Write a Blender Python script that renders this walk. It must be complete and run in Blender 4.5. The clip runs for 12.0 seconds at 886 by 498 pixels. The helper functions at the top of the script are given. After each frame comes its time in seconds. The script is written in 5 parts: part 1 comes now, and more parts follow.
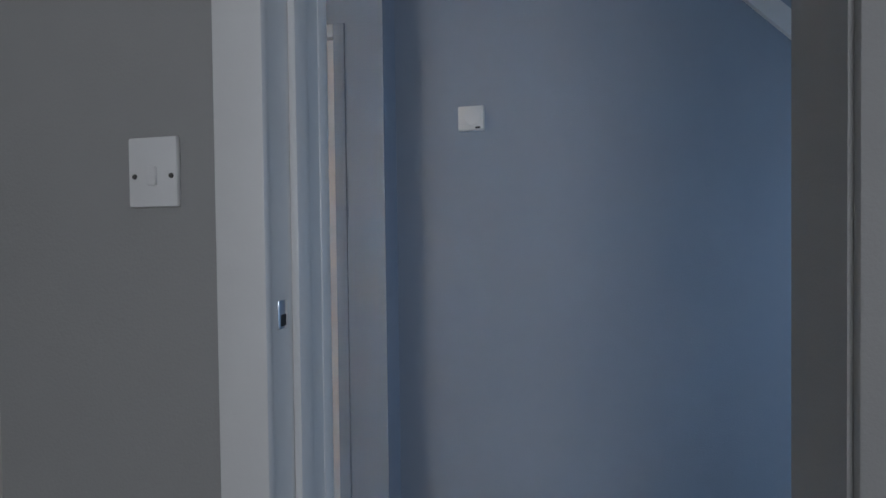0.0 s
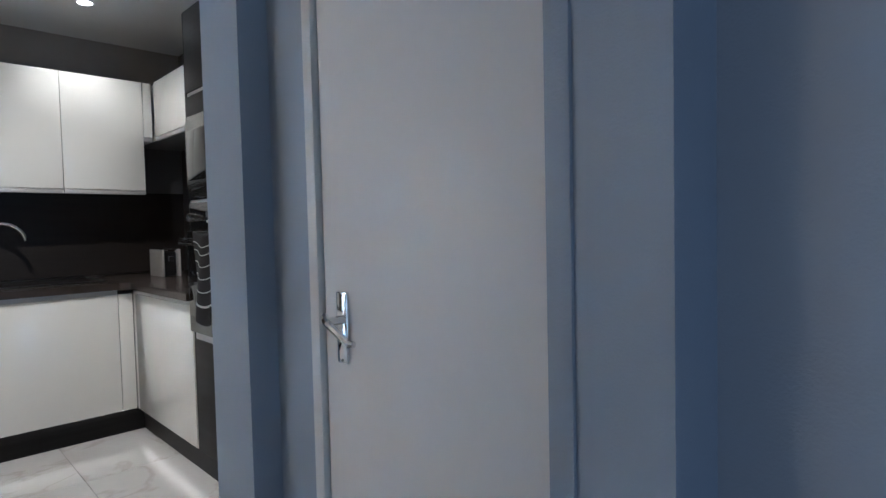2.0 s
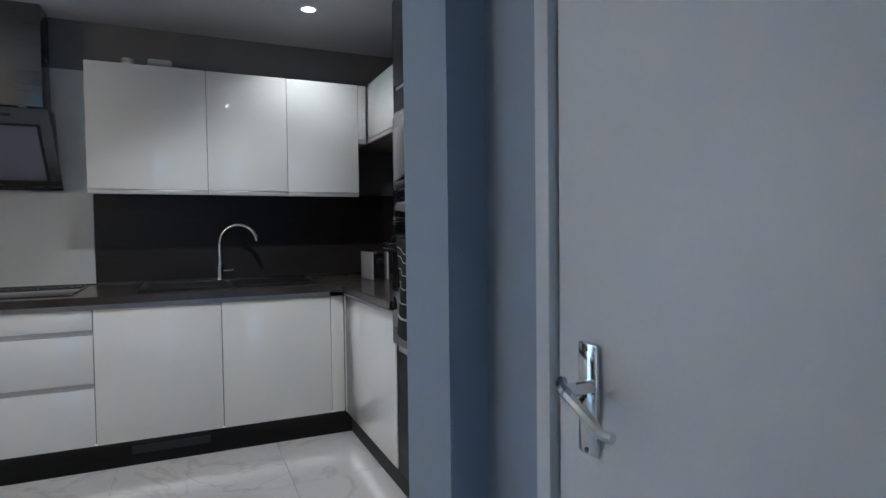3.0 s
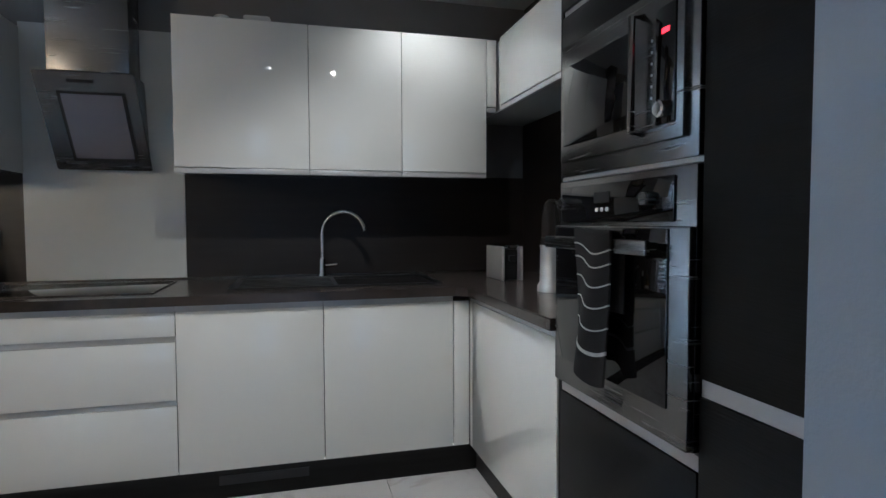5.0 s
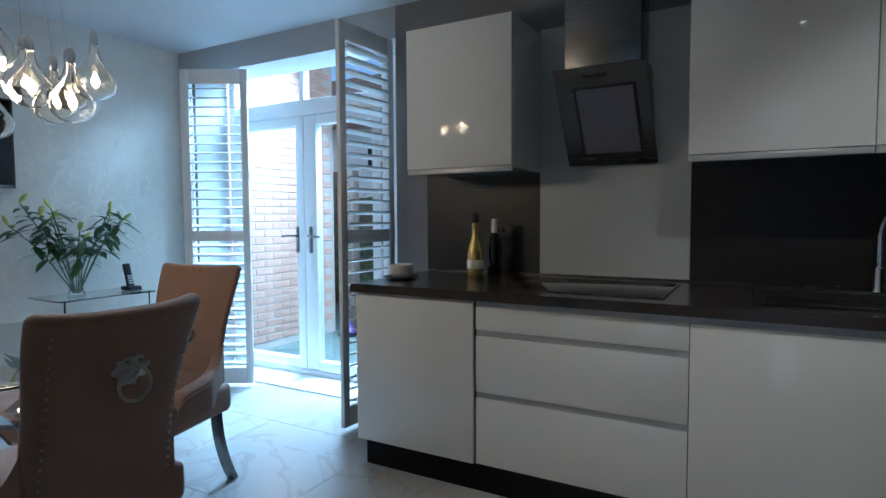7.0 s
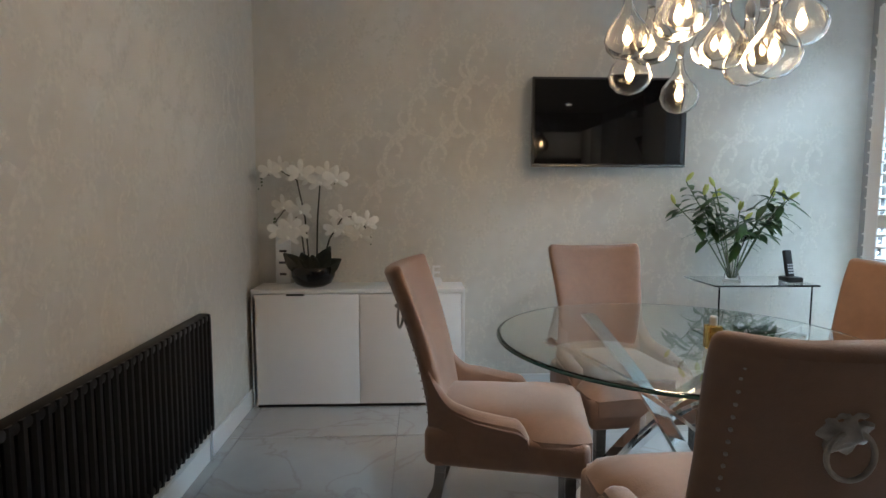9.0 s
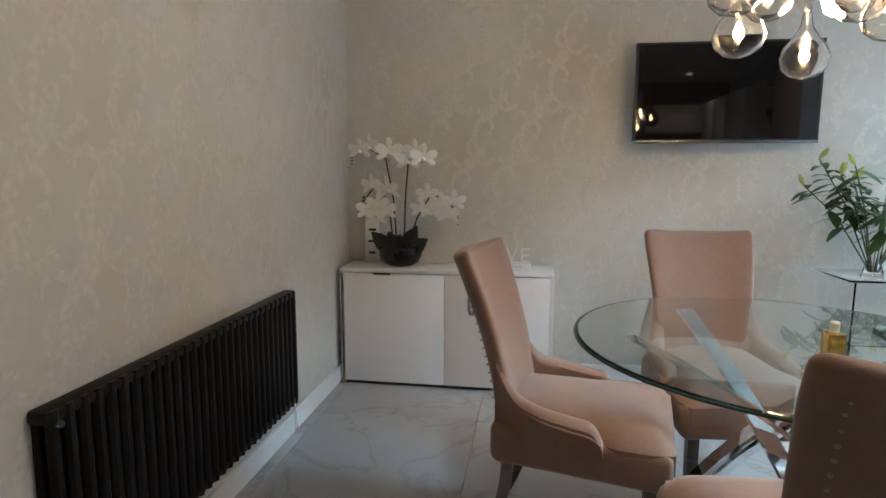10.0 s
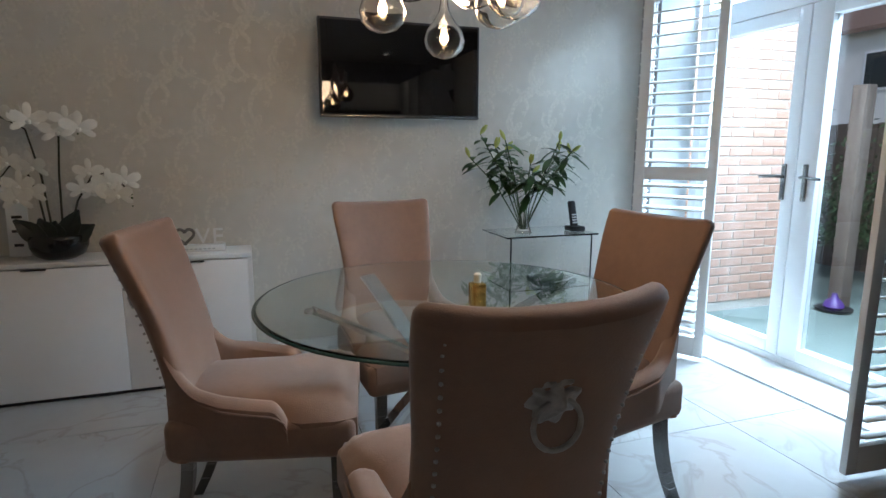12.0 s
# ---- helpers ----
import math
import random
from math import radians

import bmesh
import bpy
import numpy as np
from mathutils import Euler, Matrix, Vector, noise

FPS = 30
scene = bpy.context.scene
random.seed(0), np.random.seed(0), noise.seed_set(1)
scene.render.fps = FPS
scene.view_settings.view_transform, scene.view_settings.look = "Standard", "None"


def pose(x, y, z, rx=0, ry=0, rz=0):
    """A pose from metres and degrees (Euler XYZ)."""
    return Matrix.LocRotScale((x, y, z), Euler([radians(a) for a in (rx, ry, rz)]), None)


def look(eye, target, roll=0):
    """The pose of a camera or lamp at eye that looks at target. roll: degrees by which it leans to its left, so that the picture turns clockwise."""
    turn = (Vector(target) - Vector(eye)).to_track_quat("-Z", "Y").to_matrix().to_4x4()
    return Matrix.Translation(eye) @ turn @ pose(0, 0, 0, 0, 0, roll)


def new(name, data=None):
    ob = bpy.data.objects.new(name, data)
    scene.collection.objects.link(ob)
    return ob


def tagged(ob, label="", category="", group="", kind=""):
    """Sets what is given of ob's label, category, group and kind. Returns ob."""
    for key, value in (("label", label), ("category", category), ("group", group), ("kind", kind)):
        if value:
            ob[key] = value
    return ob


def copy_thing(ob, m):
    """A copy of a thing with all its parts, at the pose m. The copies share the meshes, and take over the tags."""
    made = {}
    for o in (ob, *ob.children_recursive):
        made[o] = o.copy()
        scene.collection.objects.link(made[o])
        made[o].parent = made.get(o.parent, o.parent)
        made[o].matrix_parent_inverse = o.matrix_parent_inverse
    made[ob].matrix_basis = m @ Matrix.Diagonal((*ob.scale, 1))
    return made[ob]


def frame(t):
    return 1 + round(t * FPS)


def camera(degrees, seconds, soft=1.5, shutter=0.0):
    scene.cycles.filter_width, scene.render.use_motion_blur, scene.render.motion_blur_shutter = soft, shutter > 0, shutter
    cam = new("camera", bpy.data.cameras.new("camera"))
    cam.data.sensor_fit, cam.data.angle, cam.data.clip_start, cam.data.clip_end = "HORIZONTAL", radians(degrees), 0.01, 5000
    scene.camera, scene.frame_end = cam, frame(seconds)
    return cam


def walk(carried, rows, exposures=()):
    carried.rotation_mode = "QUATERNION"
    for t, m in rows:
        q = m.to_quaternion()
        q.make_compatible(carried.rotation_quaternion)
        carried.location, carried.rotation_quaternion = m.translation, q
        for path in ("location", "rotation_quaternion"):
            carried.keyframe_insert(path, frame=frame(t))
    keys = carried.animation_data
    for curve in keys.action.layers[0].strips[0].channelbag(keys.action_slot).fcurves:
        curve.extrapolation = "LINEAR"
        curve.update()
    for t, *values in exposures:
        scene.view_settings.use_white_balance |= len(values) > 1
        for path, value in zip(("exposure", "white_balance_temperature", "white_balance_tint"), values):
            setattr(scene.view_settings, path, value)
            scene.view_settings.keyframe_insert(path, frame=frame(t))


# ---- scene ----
cam = camera(76.0, 12.0)
PATH = [
    (0, (-0.665, -0.051, 1.104), (1.277, 0.428, 1.064), -0.7),
    (0.3, (-0.44, -0.007, 1.108), (1.481, 0.547, 1.07), -0.9),
    (0.5, (-0.302, 0.024, 1.113), (1.595, 0.658, 1.097), -0.8),
    (0.8, (-0.087, 0.106, 1.133), (1.779, 0.825, 1.089), -0.7),
    (1, (0.073, 0.12, 1.142), (1.883, 0.97, 1.102), -0.3),
    (1.2, (0.195, 0.152, 1.169), (1.956, 1.098, 1.087), -0.8),
    (1.5, (0.349, 0.2, 1.16), (2.021, 1.294, 1.081), -0.9),
    (2, (0.528, 0.323, 1.192), (1.923, 1.753, 1.108), -1.3),
    (2.5, (0.66, 0.537, 1.208), (1.737, 2.22, 1.13), -1.0),
    (3, (0.716, 0.71, 1.211), (1.534, 2.534, 1.144), -0.7),
    (4.8, (0.746, 1.395, 1.206), (1.261, 3.326, 1.117), -0.0),
    (5, (0.748, 1.466, 1.2), (1.257, 3.398, 1.106), -0.2),
    (5.5, (0.727, 1.602, 1.198), (1.08, 3.568, 1.092), -0.4),
    (6, (0.641, 1.704, 1.206), (0.682, 3.701, 1.093), -0.2),
    (6.5, (0.547, 1.768, 1.22), (0.145, 3.723, 1.1), -0.3),
    (7, (0.474, 1.826, 1.215), (-0.497, 3.571, 1.103), -0.3),
    (7.5, (0.401, 1.857, 1.222), (-1.077, 3.199, 1.105), -0.1),
    (7.7, (0.358, 1.863, 1.221), (-1.275, 3.012, 1.101), -0.1),
    (9.3, (-0.073, 2.01, 1.233), (-2.06, 1.921, 1.023), 0.1),
    (9.5, (-0.089, 2.039, 1.243), (-2.067, 1.854, 1.016), 0.1),
    (10, (-0.145, 2.089, 1.238), (-2.105, 1.788, 0.971), 0.2),
    (10.5, (-0.174, 2.118, 1.232), (-2.134, 1.876, 0.918), 0.3),
    (11, (-0.184, 2.16, 1.239), (-2.154, 2.196, 0.894), 0.3),
    (11.5, (-0.188, 2.213, 1.221), (-2.131, 2.538, 0.877), 0.2),
    (12, (-0.176, 2.254, 1.221), (-2.044, 2.879, 0.878), 0.1),
]
EXPOSURES = [
    (0.0, 0.95, 5700, 10), (0.8, 1.1, 5700, 12), (1.5, 0.95, 5400, 11), (2.2, 0.65, 5100, 8), (3.0, 0.4, 4900, 7), (5.0, 0.35, 5000, 6), (6.0, 0.1, 4900, 4),
    (7.0, -0.5, 5000, 4), (7.7, -0.5, 5300, 6), (9.5, 0.1, 6500, 12), (10.5, 0.25, 6100, 11), (11.2, 0.0, 6100, 11), (12.0, -0.4, 6100, 12),
]
walk(cam, [(t, look(e, g, r)) for t, e, g, r in PATH], EXPOSURES)

# ---- world and light ----
world = bpy.data.worlds.new("overcast_sky")
scene.world = world
world.use_nodes = True
wn = world.node_tree.nodes
sky = wn.new("ShaderNodeTexSky")
sky.sky_type, sky.sun_disc = "NISHITA", False
sky.sun_elevation, sky.sun_rotation = radians(40), radians(120)
world.node_tree.links.new(sky.outputs[0], wn["Background"].inputs[0])
wn["Background"].inputs[1].default_value = 0.15


def lamp(name, kind, energy, colour, m, **more):
    data = bpy.data.lights.new(name, kind)
    data.energy, data.color = energy, colour
    for key, value in more.items():
        if key == "size":
            data.shape, data.size, data.size_y = "RECTANGLE", value[0], value[1]
        elif key == "radius":
            data.shadow_soft_size = value
        elif key == "angle":
            data.angle = value
        elif key == "spot":
            data.spot_size, data.spot_blend = value, 0.7
    ob = new(name, data)
    ob.matrix_world = m
    return ob


lamp("sun", "SUN", 1.5, (1.0, 0.95, 0.9), look((9, 1, 10), (0, 6.5, 0)), angle=radians(12))
# sky light through the garden doors
lamp("door_daylight", "AREA", 1000, (0.6, 0.83, 1.0), look((-2.45, 6.0, 3.3), (-2.2, 3.0, 0.7)), size=(1.8, 1.2))
# added fill lamps in hall and first room; no glazed door or window built
lamp("added_hall_fill", "AREA", 2.3, (0.62, 0.8, 1.0), look((0.75, -1.45, 0.9), (1.2, 1.0, 0.6)), size=(0.8, 1.4))
lamp("added_room_fill", "AREA", 11, (1.0, 0.97, 0.95), look((-2.9, -0.5, 1.5), (0.5, 0.2, 1.1)), size=(1.4, 1.2))

# ---- materials ----


def material(name, colour, rough=0.5, metal=0.0, vary=0.12, scale=6.0, bump=0.0, bscale=60.0, stretch=(1, 1, 1), coat=0.0, second=None, rvary=0.1):
    m = bpy.data.materials.new(name)
    m.use_nodes = True
    nt = m.node_tree
    b = nt.nodes["Principled BSDF"]
    b.inputs["Metallic"].default_value = metal
    b.inputs["Coat Weight"].default_value = coat
    b.inputs["Coat Roughness"].default_value = 0.04
    tc = nt.nodes.new("ShaderNodeTexCoord")
    mp = nt.nodes.new("ShaderNodeMapping")
    mp.inputs["Scale"].default_value = stretch
    nt.links.new(tc.outputs["Object"], mp.inputs[0])
    n1 = nt.nodes.new("ShaderNodeTexNoise")
    n1.inputs["Scale"].default_value, n1.inputs["Detail"].default_value = scale, 6
    n2 = nt.nodes.new("ShaderNodeTexNoise")
    n2.inputs["Scale"].default_value, n2.inputs["Detail"].default_value = scale * 9, 4
    for n in (n1, n2):
        nt.links.new(mp.outputs[0], n.inputs["Vector"])
    add = nt.nodes.new("ShaderNodeMath")
    add.operation = "MULTIPLY_ADD"
    add.inputs[1].default_value = 0.35
    nt.links.new(n2.outputs[0], add.inputs[0])
    nt.links.new(n1.outputs[0], add.inputs[2])
    ramp = nt.nodes.new("ShaderNodeMapRange")
    ramp.inputs[1].default_value, ramp.inputs[2].default_value = 0.4, 0.95
    nt.links.new(add.outputs[0], ramp.inputs[0])
    mix = nt.nodes.new("ShaderNodeMix")
    mix.data_type = "RGBA"
    lo = [c * (1 - vary) for c in colour]
    hi = second or [min(1, c * (1 + vary)) for c in colour]
    mix.inputs[6].default_value, mix.inputs[7].default_value = (*lo, 1), (*hi, 1)
    nt.links.new(ramp.outputs[0], mix.inputs[0])
    nt.links.new(mix.outputs[2], b.inputs["Base Color"])
    rr = nt.nodes.new("ShaderNodeMapRange")
    rr.inputs[3].default_value, rr.inputs[4].default_value = rough * (1 - rvary), min(1, rough * (1 + rvary))
    nt.links.new(n1.outputs[0], rr.inputs[0])
    nt.links.new(rr.outputs[0], b.inputs["Roughness"])
    if bump:
        n3 = nt.nodes.new("ShaderNodeTexNoise")
        n3.inputs["Scale"].default_value, n3.inputs["Detail"].default_value = bscale, 5
        nt.links.new(mp.outputs[0], n3.inputs["Vector"])
        bp = nt.nodes.new("ShaderNodeBump")
        bp.inputs["Strength"].default_value, bp.inputs["Distance"].default_value = bump, 0.01
        nt.links.new(n3.outputs[0], bp.inputs["Height"])
        nt.links.new(bp.outputs[0], b.inputs["Normal"])
    return m


def glowing(name, colour, strength):
    m = bpy.data.materials.new(name)
    m.use_nodes = True
    b = m.node_tree.nodes["Principled BSDF"]
    b.inputs["Base Color"].default_value = (*colour, 1)
    b.inputs["Emission Color"].default_value = (*colour, 1)
    b.inputs["Emission Strength"].default_value = strength
    return m


def clear_glass(name, colour=(1, 1, 1), rough=0.0, ior=1.45):
    m = bpy.data.materials.new(name)
    m.use_nodes = True
    b = m.node_tree.nodes["Principled BSDF"]
    b.inputs["Base Color"].default_value = (*colour, 1)
    b.inputs["Roughness"].default_value, b.inputs["IOR"].default_value = rough, ior
    b.inputs["Transmission Weight"].default_value = 1.0
    return m


def marble_tile():
    m = material("polished_marble_tile", (0.44, 0.43, 0.42), 0.19, vary=0.07, scale=1.3)
    nt = m.node_tree
    b = nt.nodes["Principled BSDF"]
    info = nt.nodes.new("ShaderNodeObjectInfo")
    geo = nt.nodes.new("ShaderNodeNewGeometry")
    off = nt.nodes.new("ShaderNodeVectorMath")
    off.operation = "ADD"
    scl = nt.nodes.new("ShaderNodeVectorMath")
    scl.operation = "SCALE"
    scl.inputs[0].default_value = (13, 7, 3)
    nt.links.new(info.outputs["Random"], scl.inputs["Scale"])
    nt.links.new(geo.outputs["Position"], off.inputs[0])
    nt.links.new(scl.outputs[0], off.inputs[1])
    warp = nt.nodes.new("ShaderNodeTexNoise")
    warp.inputs["Scale"].default_value, warp.inputs["Detail"].default_value = 1.6, 5
    warp.inputs["Distortion"].default_value = 1.2
    nt.links.new(off.outputs[0], warp.inputs["Vector"])
    sub = nt.nodes.new("ShaderNodeMath")
    sub.operation = "SUBTRACT"
    sub.inputs[1].default_value = 0.5
    nt.links.new(warp.outputs[0], sub.inputs[0])
    ab = nt.nodes.new("ShaderNodeMath")
    ab.operation = "ABSOLUTE"
    nt.links.new(sub.outputs[0], ab.inputs[0])
    vein = nt.nodes.new("ShaderNodeMapRange")
    vein.inputs[1].default_value, vein.inputs[2].default_value = 0.0, 0.022
    vein.inputs[3].default_value, vein.inputs[4].default_value = 0.45, 0.0
    nt.links.new(ab.outputs[0], vein.inputs[0])
    old = b.inputs["Base Color"].links[0].from_socket
    mix = nt.nodes.new("ShaderNodeMix")
    mix.data_type = "RGBA"
    mix.inputs[7].default_value = (0.3, 0.27, 0.24, 1)
    nt.links.new(vein.outputs[0], mix.inputs[0])
    nt.links.new(old, mix.inputs[6])
    nt.links.new(mix.outputs[2], b.inputs["Base Color"])
    return m


M_TILE = marble_tile()
M_GROUT = material("grey_grout", (0.42, 0.41, 0.4), 0.8, vary=0.1, scale=30)
M_HALL = material("blue_grey_paint", (0.33, 0.38, 0.46), 0.55, vary=0.04, scale=2, bump=0.12, bscale=220)
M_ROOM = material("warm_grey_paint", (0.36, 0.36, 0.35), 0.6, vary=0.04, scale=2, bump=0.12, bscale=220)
M_KWALL = material("dark_grey_paint", (0.2, 0.2, 0.21), 0.6, vary=0.05, scale=2, bump=0.1, bscale=200)
M_CEIL = material("matt_ceiling_paint", (0.55, 0.56, 0.58), 0.8, vary=0.03, scale=2, bump=0.08, bscale=200)
M_PAPER = material("pearl_grey_wallpaper", (0.6, 0.575, 0.52), 0.38, vary=0.1, scale=1.6, bump=0.1, bscale=300, second=(0.68, 0.655, 0.6), rvary=0.25)
M_MOTIF = material("silver_wallpaper_foil", (0.635, 0.61, 0.55), 0.31, metal=0.16, vary=0.14, scale=50, bump=0.4, bscale=330)
M_NICKEL = material("dull_nickel", (0.4, 0.38, 0.36), 0.32, metal=1.0, vary=0.2, scale=60)
M_WHITE = material("white_satin_paint", (0.78, 0.78, 0.77), 0.35, vary=0.03, scale=3, bump=0.05, bscale=120)
M_DOOR = material("white_eggshell_door", (0.84, 0.83, 0.83), 0.45, vary=0.03, scale=2, bump=0.06, bscale=150)
M_GLOSS = material("white_gloss_lacquer", (0.78, 0.78, 0.76), 0.05, vary=0.015, scale=2, coat=0.6)
M_RAIL = material("satin_grey_rail", (0.5, 0.5, 0.51), 0.35, metal=0.3, vary=0.04, scale=8)
M_CARCASS = material("shadow_black_carcass", (0.02, 0.02, 0.02), 0.6)
M_BLACKWOOD = material("black_woodgrain_laminate", (0.006, 0.0055, 0.0055), 0.45, vary=0.45, scale=3, stretch=(1, 0.6, 14), bump=0.12, bscale=20)
M_BLACKWOOD.node_tree.nodes["Principled BSDF"].inputs["Specular IOR Level"].default_value = 0.2
M_SPLASH = material("dark_brown_splashback", (0.014, 0.011, 0.010), 0.42, vary=0.35, scale=3, stretch=(0.7, 1, 10))
M_WORKTOP = material("dark_brown_worktop", (0.045, 0.036, 0.032), 0.22, vary=0.45, scale=5, stretch=(0.6, 6, 1), bump=0.05, bscale=60)
M_PANEL = material("pale_splash_panel", (0.6, 0.62, 0.62), 0.3, vary=0.03, scale=3)
M_STEEL = material("brushed_steel", (0.19, 0.185, 0.18), 0.27, metal=1.0, vary=0.025, scale=5, stretch=(1, 1, 30), rvary=0.05)
M_CHROME = material("polished_chrome", (0.78, 0.79, 0.8), 0.07, metal=1.0, vary=0.03, scale=10)
M_BGLASS = material("black_glass", (0.006, 0.006, 0.007), 0.03, vary=0.2, scale=5)
M_FILTER = material("smoked_hood_glass", (0.16, 0.16, 0.2), 0.12, vary=0.05, scale=4)
M_BLACK = material("black_plastic", (0.012, 0.012, 0.013), 0.35, vary=0.2, scale=10)
M_RAD = material("black_radiator_enamel", (0.006, 0.005, 0.005), 0.42, vary=0.2, scale=8)
M_RAD.node_tree.nodes["Principled BSDF"].inputs["Specular IOR Level"].default_value = 0.25
M_SILVER = material("satin_silver", (0.6, 0.6, 0.6), 0.35, metal=0.6, vary=0.05, scale=10)
M_VELVET = material("dusty_mink_velvet", (0.225, 0.132, 0.092), 0.75, vary=0.16, scale=5, bump=0.15, bscale=260)
M_VELVET.node_tree.nodes["Principled BSDF"].inputs["Sheen Weight"].default_value = 0.25
M_TGLASS = clear_glass("green_tinted_table_glass", (0.9, 0.97, 0.95))
M_CONSOLE = clear_glass("clear_console_glass", (1, 1, 1), 0.0, 1.25)
M_TEDGE = material("dark_green_glass_edge", (0.02, 0.06, 0.055), 0.1, vary=0.2, scale=10)
M_BULB = clear_glass("clear_lamp_glass", (1, 0.98, 0.95), 0.0, 1.4)
M_FILA = glowing("warm_filament", (1.0, 0.66, 0.34), 45)
M_SPOT = glowing("warm_white_led", (1.0, 0.9, 0.76), 14)
M_RED = glowing("red_display", (1.0, 0.02, 0.03), 3)
M_WIN = clear_glass("door_pane_glass", (0.96, 0.98, 1.0))
M_PETAL = material("white_silk_petal", (0.8, 0.79, 0.74), 0.6, vary=0.06, scale=30)
M_STEM = material("green_stem", (0.07, 0.1, 0.04), 0.5, vary=0.25, scale=20)
M_OSTEM = material("brown_green_orchid_stem", (0.035, 0.034, 0.018), 0.5, vary=0.25, scale=20)
M_LEAF = material("lily_leaf", (0.05, 0.11, 0.03), 0.4, vary=0.4, scale=12)
M_BUD = material("yellow_green_bud", (0.42, 0.46, 0.12), 0.5, vary=0.2, scale=20)
M_DLEAF = material("dark_orchid_leaf", (0.015, 0.02, 0.014), 0.3, vary=0.3, scale=14)
M_POT = material("black_glazed_ceramic", (0.008, 0.008, 0.01), 0.12, vary=0.2, scale=8)
M_TOWEL = material("black_terry_cloth", (0.012, 0.011, 0.012), 0.95, vary=0.3, scale=60, bump=0.8, bscale=300)
M_STRIPE = material("white_terry_stripe", (0.55, 0.55, 0.54), 0.95, vary=0.1, scale=60, bump=0.8, bscale=300)
M_GOLD = material("gold_bottle_foil", (0.75, 0.52, 0.16), 0.22, metal=0.9, vary=0.15, scale=20)
M_LABEL = material("cream_paper_label", (0.7, 0.67, 0.58), 0.6, vary=0.06, scale=30)
M_UPVC = material("white_upvc", (0.82, 0.83, 0.84), 0.3, vary=0.02, scale=4)
M_BRICK = material("pale_salmon_brick", (0.42, 0.24, 0.17), 0.85, vary=0.2, scale=9, bump=0.3, bscale=90)
M_MORTAR = material("pale_mortar", (0.42, 0.36, 0.3), 0.9, vary=0.1, scale=20)
M_PATIO = material("dark_green_grey_paving", (0.11, 0.135, 0.115), 0.85, vary=0.15, scale=4, bump=0.3, bscale=40)
M_FENCE = material("weathered_fence_timber", (0.12, 0.09, 0.07), 0.8, vary=0.3, scale=6, stretch=(4, 4, 0.6), bump=0.3, bscale=30)
M_RENDER = material("white_house_render", (0.72, 0.72, 0.7), 0.85, vary=0.05, scale=2)
M_ROOF = material("brown_roof_tile", (0.2, 0.13, 0.1), 0.85, vary=0.2, scale=8)
M_BUSH = material("shrub_leaf", (0.06, 0.11, 0.04), 0.6, vary=0.4, scale=10)

# ---- mesh helpers ----


def box(bm, x0, x1, y0, y1, z0, z1, bevel=0.0, seg=2, m=None):
    r = bmesh.ops.create_cube(bm, size=1)
    vs = r["verts"]
    for v in vs:
        v.co = Vector(((x0 + x1) / 2 + v.co.x * (x1 - x0), (y0 + y1) / 2 + v.co.y * (y1 - y0), (z0 + z1) / 2 + v.co.z * (z1 - z0)))
        if m:
            v.co = m @ v.co
    if bevel:
        bmesh.ops.bevel(bm, geom=list({e for v in vs for e in v.link_edges}), offset=bevel, segments=seg, affect="EDGES", profile=0.5)
    return bm


def lathe(bm, profile, seg=24, m=None):
    rings = []
    for r, z in profile:
        ring = []
        for i in range(seg):
            a = 2 * math.pi * i / seg
            co = Vector((r * math.cos(a), r * math.sin(a), z))
            ring.append(bm.verts.new(m @ co if m else co))
        rings.append(ring)
    for a, b in zip(rings, rings[1:]):
        for i in range(seg):
            bm.faces.new((a[i], a[(i + 1) % seg], b[(i + 1) % seg], b[i]))
    for ring, flip in ((rings[0], True), (rings[-1], False)):
        bm.faces.new(list(reversed(ring)) if flip else ring)
    return bm


def tube(bm, pts, radius, seg=8, taper=1.0):
    pts = [Vector(p) for p in pts]
    rings = []
    up = Vector((0.13, 0.21, 0.97))
    for i, p in enumerate(pts):
        d = (pts[min(i + 1, len(pts) - 1)] - pts[max(i - 1, 0)]).normalized()
        a = d.cross(up)
        if a.length < 0.05:
            a = d.cross(Vector((1, 0, 0)))
        a.normalize()
        b = d.cross(a)
        rad = radius * (1 + (taper - 1) * i / max(1, len(pts) - 1))
        rings.append([bm.verts.new(p + a * rad * math.cos(2 * math.pi * k / seg) + b * rad * math.sin(2 * math.pi * k / seg)) for k in range(seg)])
    for r0, r1 in zip(rings, rings[1:]):
        for k in range(seg):
            bm.faces.new((r0[k], r0[(k + 1) % seg], r1[(k + 1) % seg], r1[k]))
    bm.faces.new(list(reversed(rings[0])))
    bm.faces.new(rings[-1])
    return bm


def torus(bm, centre, major, minor, axis="z", seg=28, sub=8):
    pts = []
    for i in range(seg):
        a = 2 * math.pi * i / seg
        for k in range(sub):
            b = 2 * math.pi * k / sub
            r = major + minor * math.cos(b)
            p = (r * math.cos(a), r * math.sin(a), minor * math.sin(b))
            p = {"z": p, "x": (p[2], p[0], p[1]), "y": (p[0], p[2], p[1])}[axis]
            pts.append(bm.verts.new(Vector(centre) + Vector(p)))
    for i in range(seg):
        for k in range(sub):
            bm.faces.new((pts[i * sub + k], pts[((i + 1) % seg) * sub + k], pts[((i + 1) % seg) * sub + (k + 1) % sub], pts[i * sub + (k + 1) % sub]))
    return bm


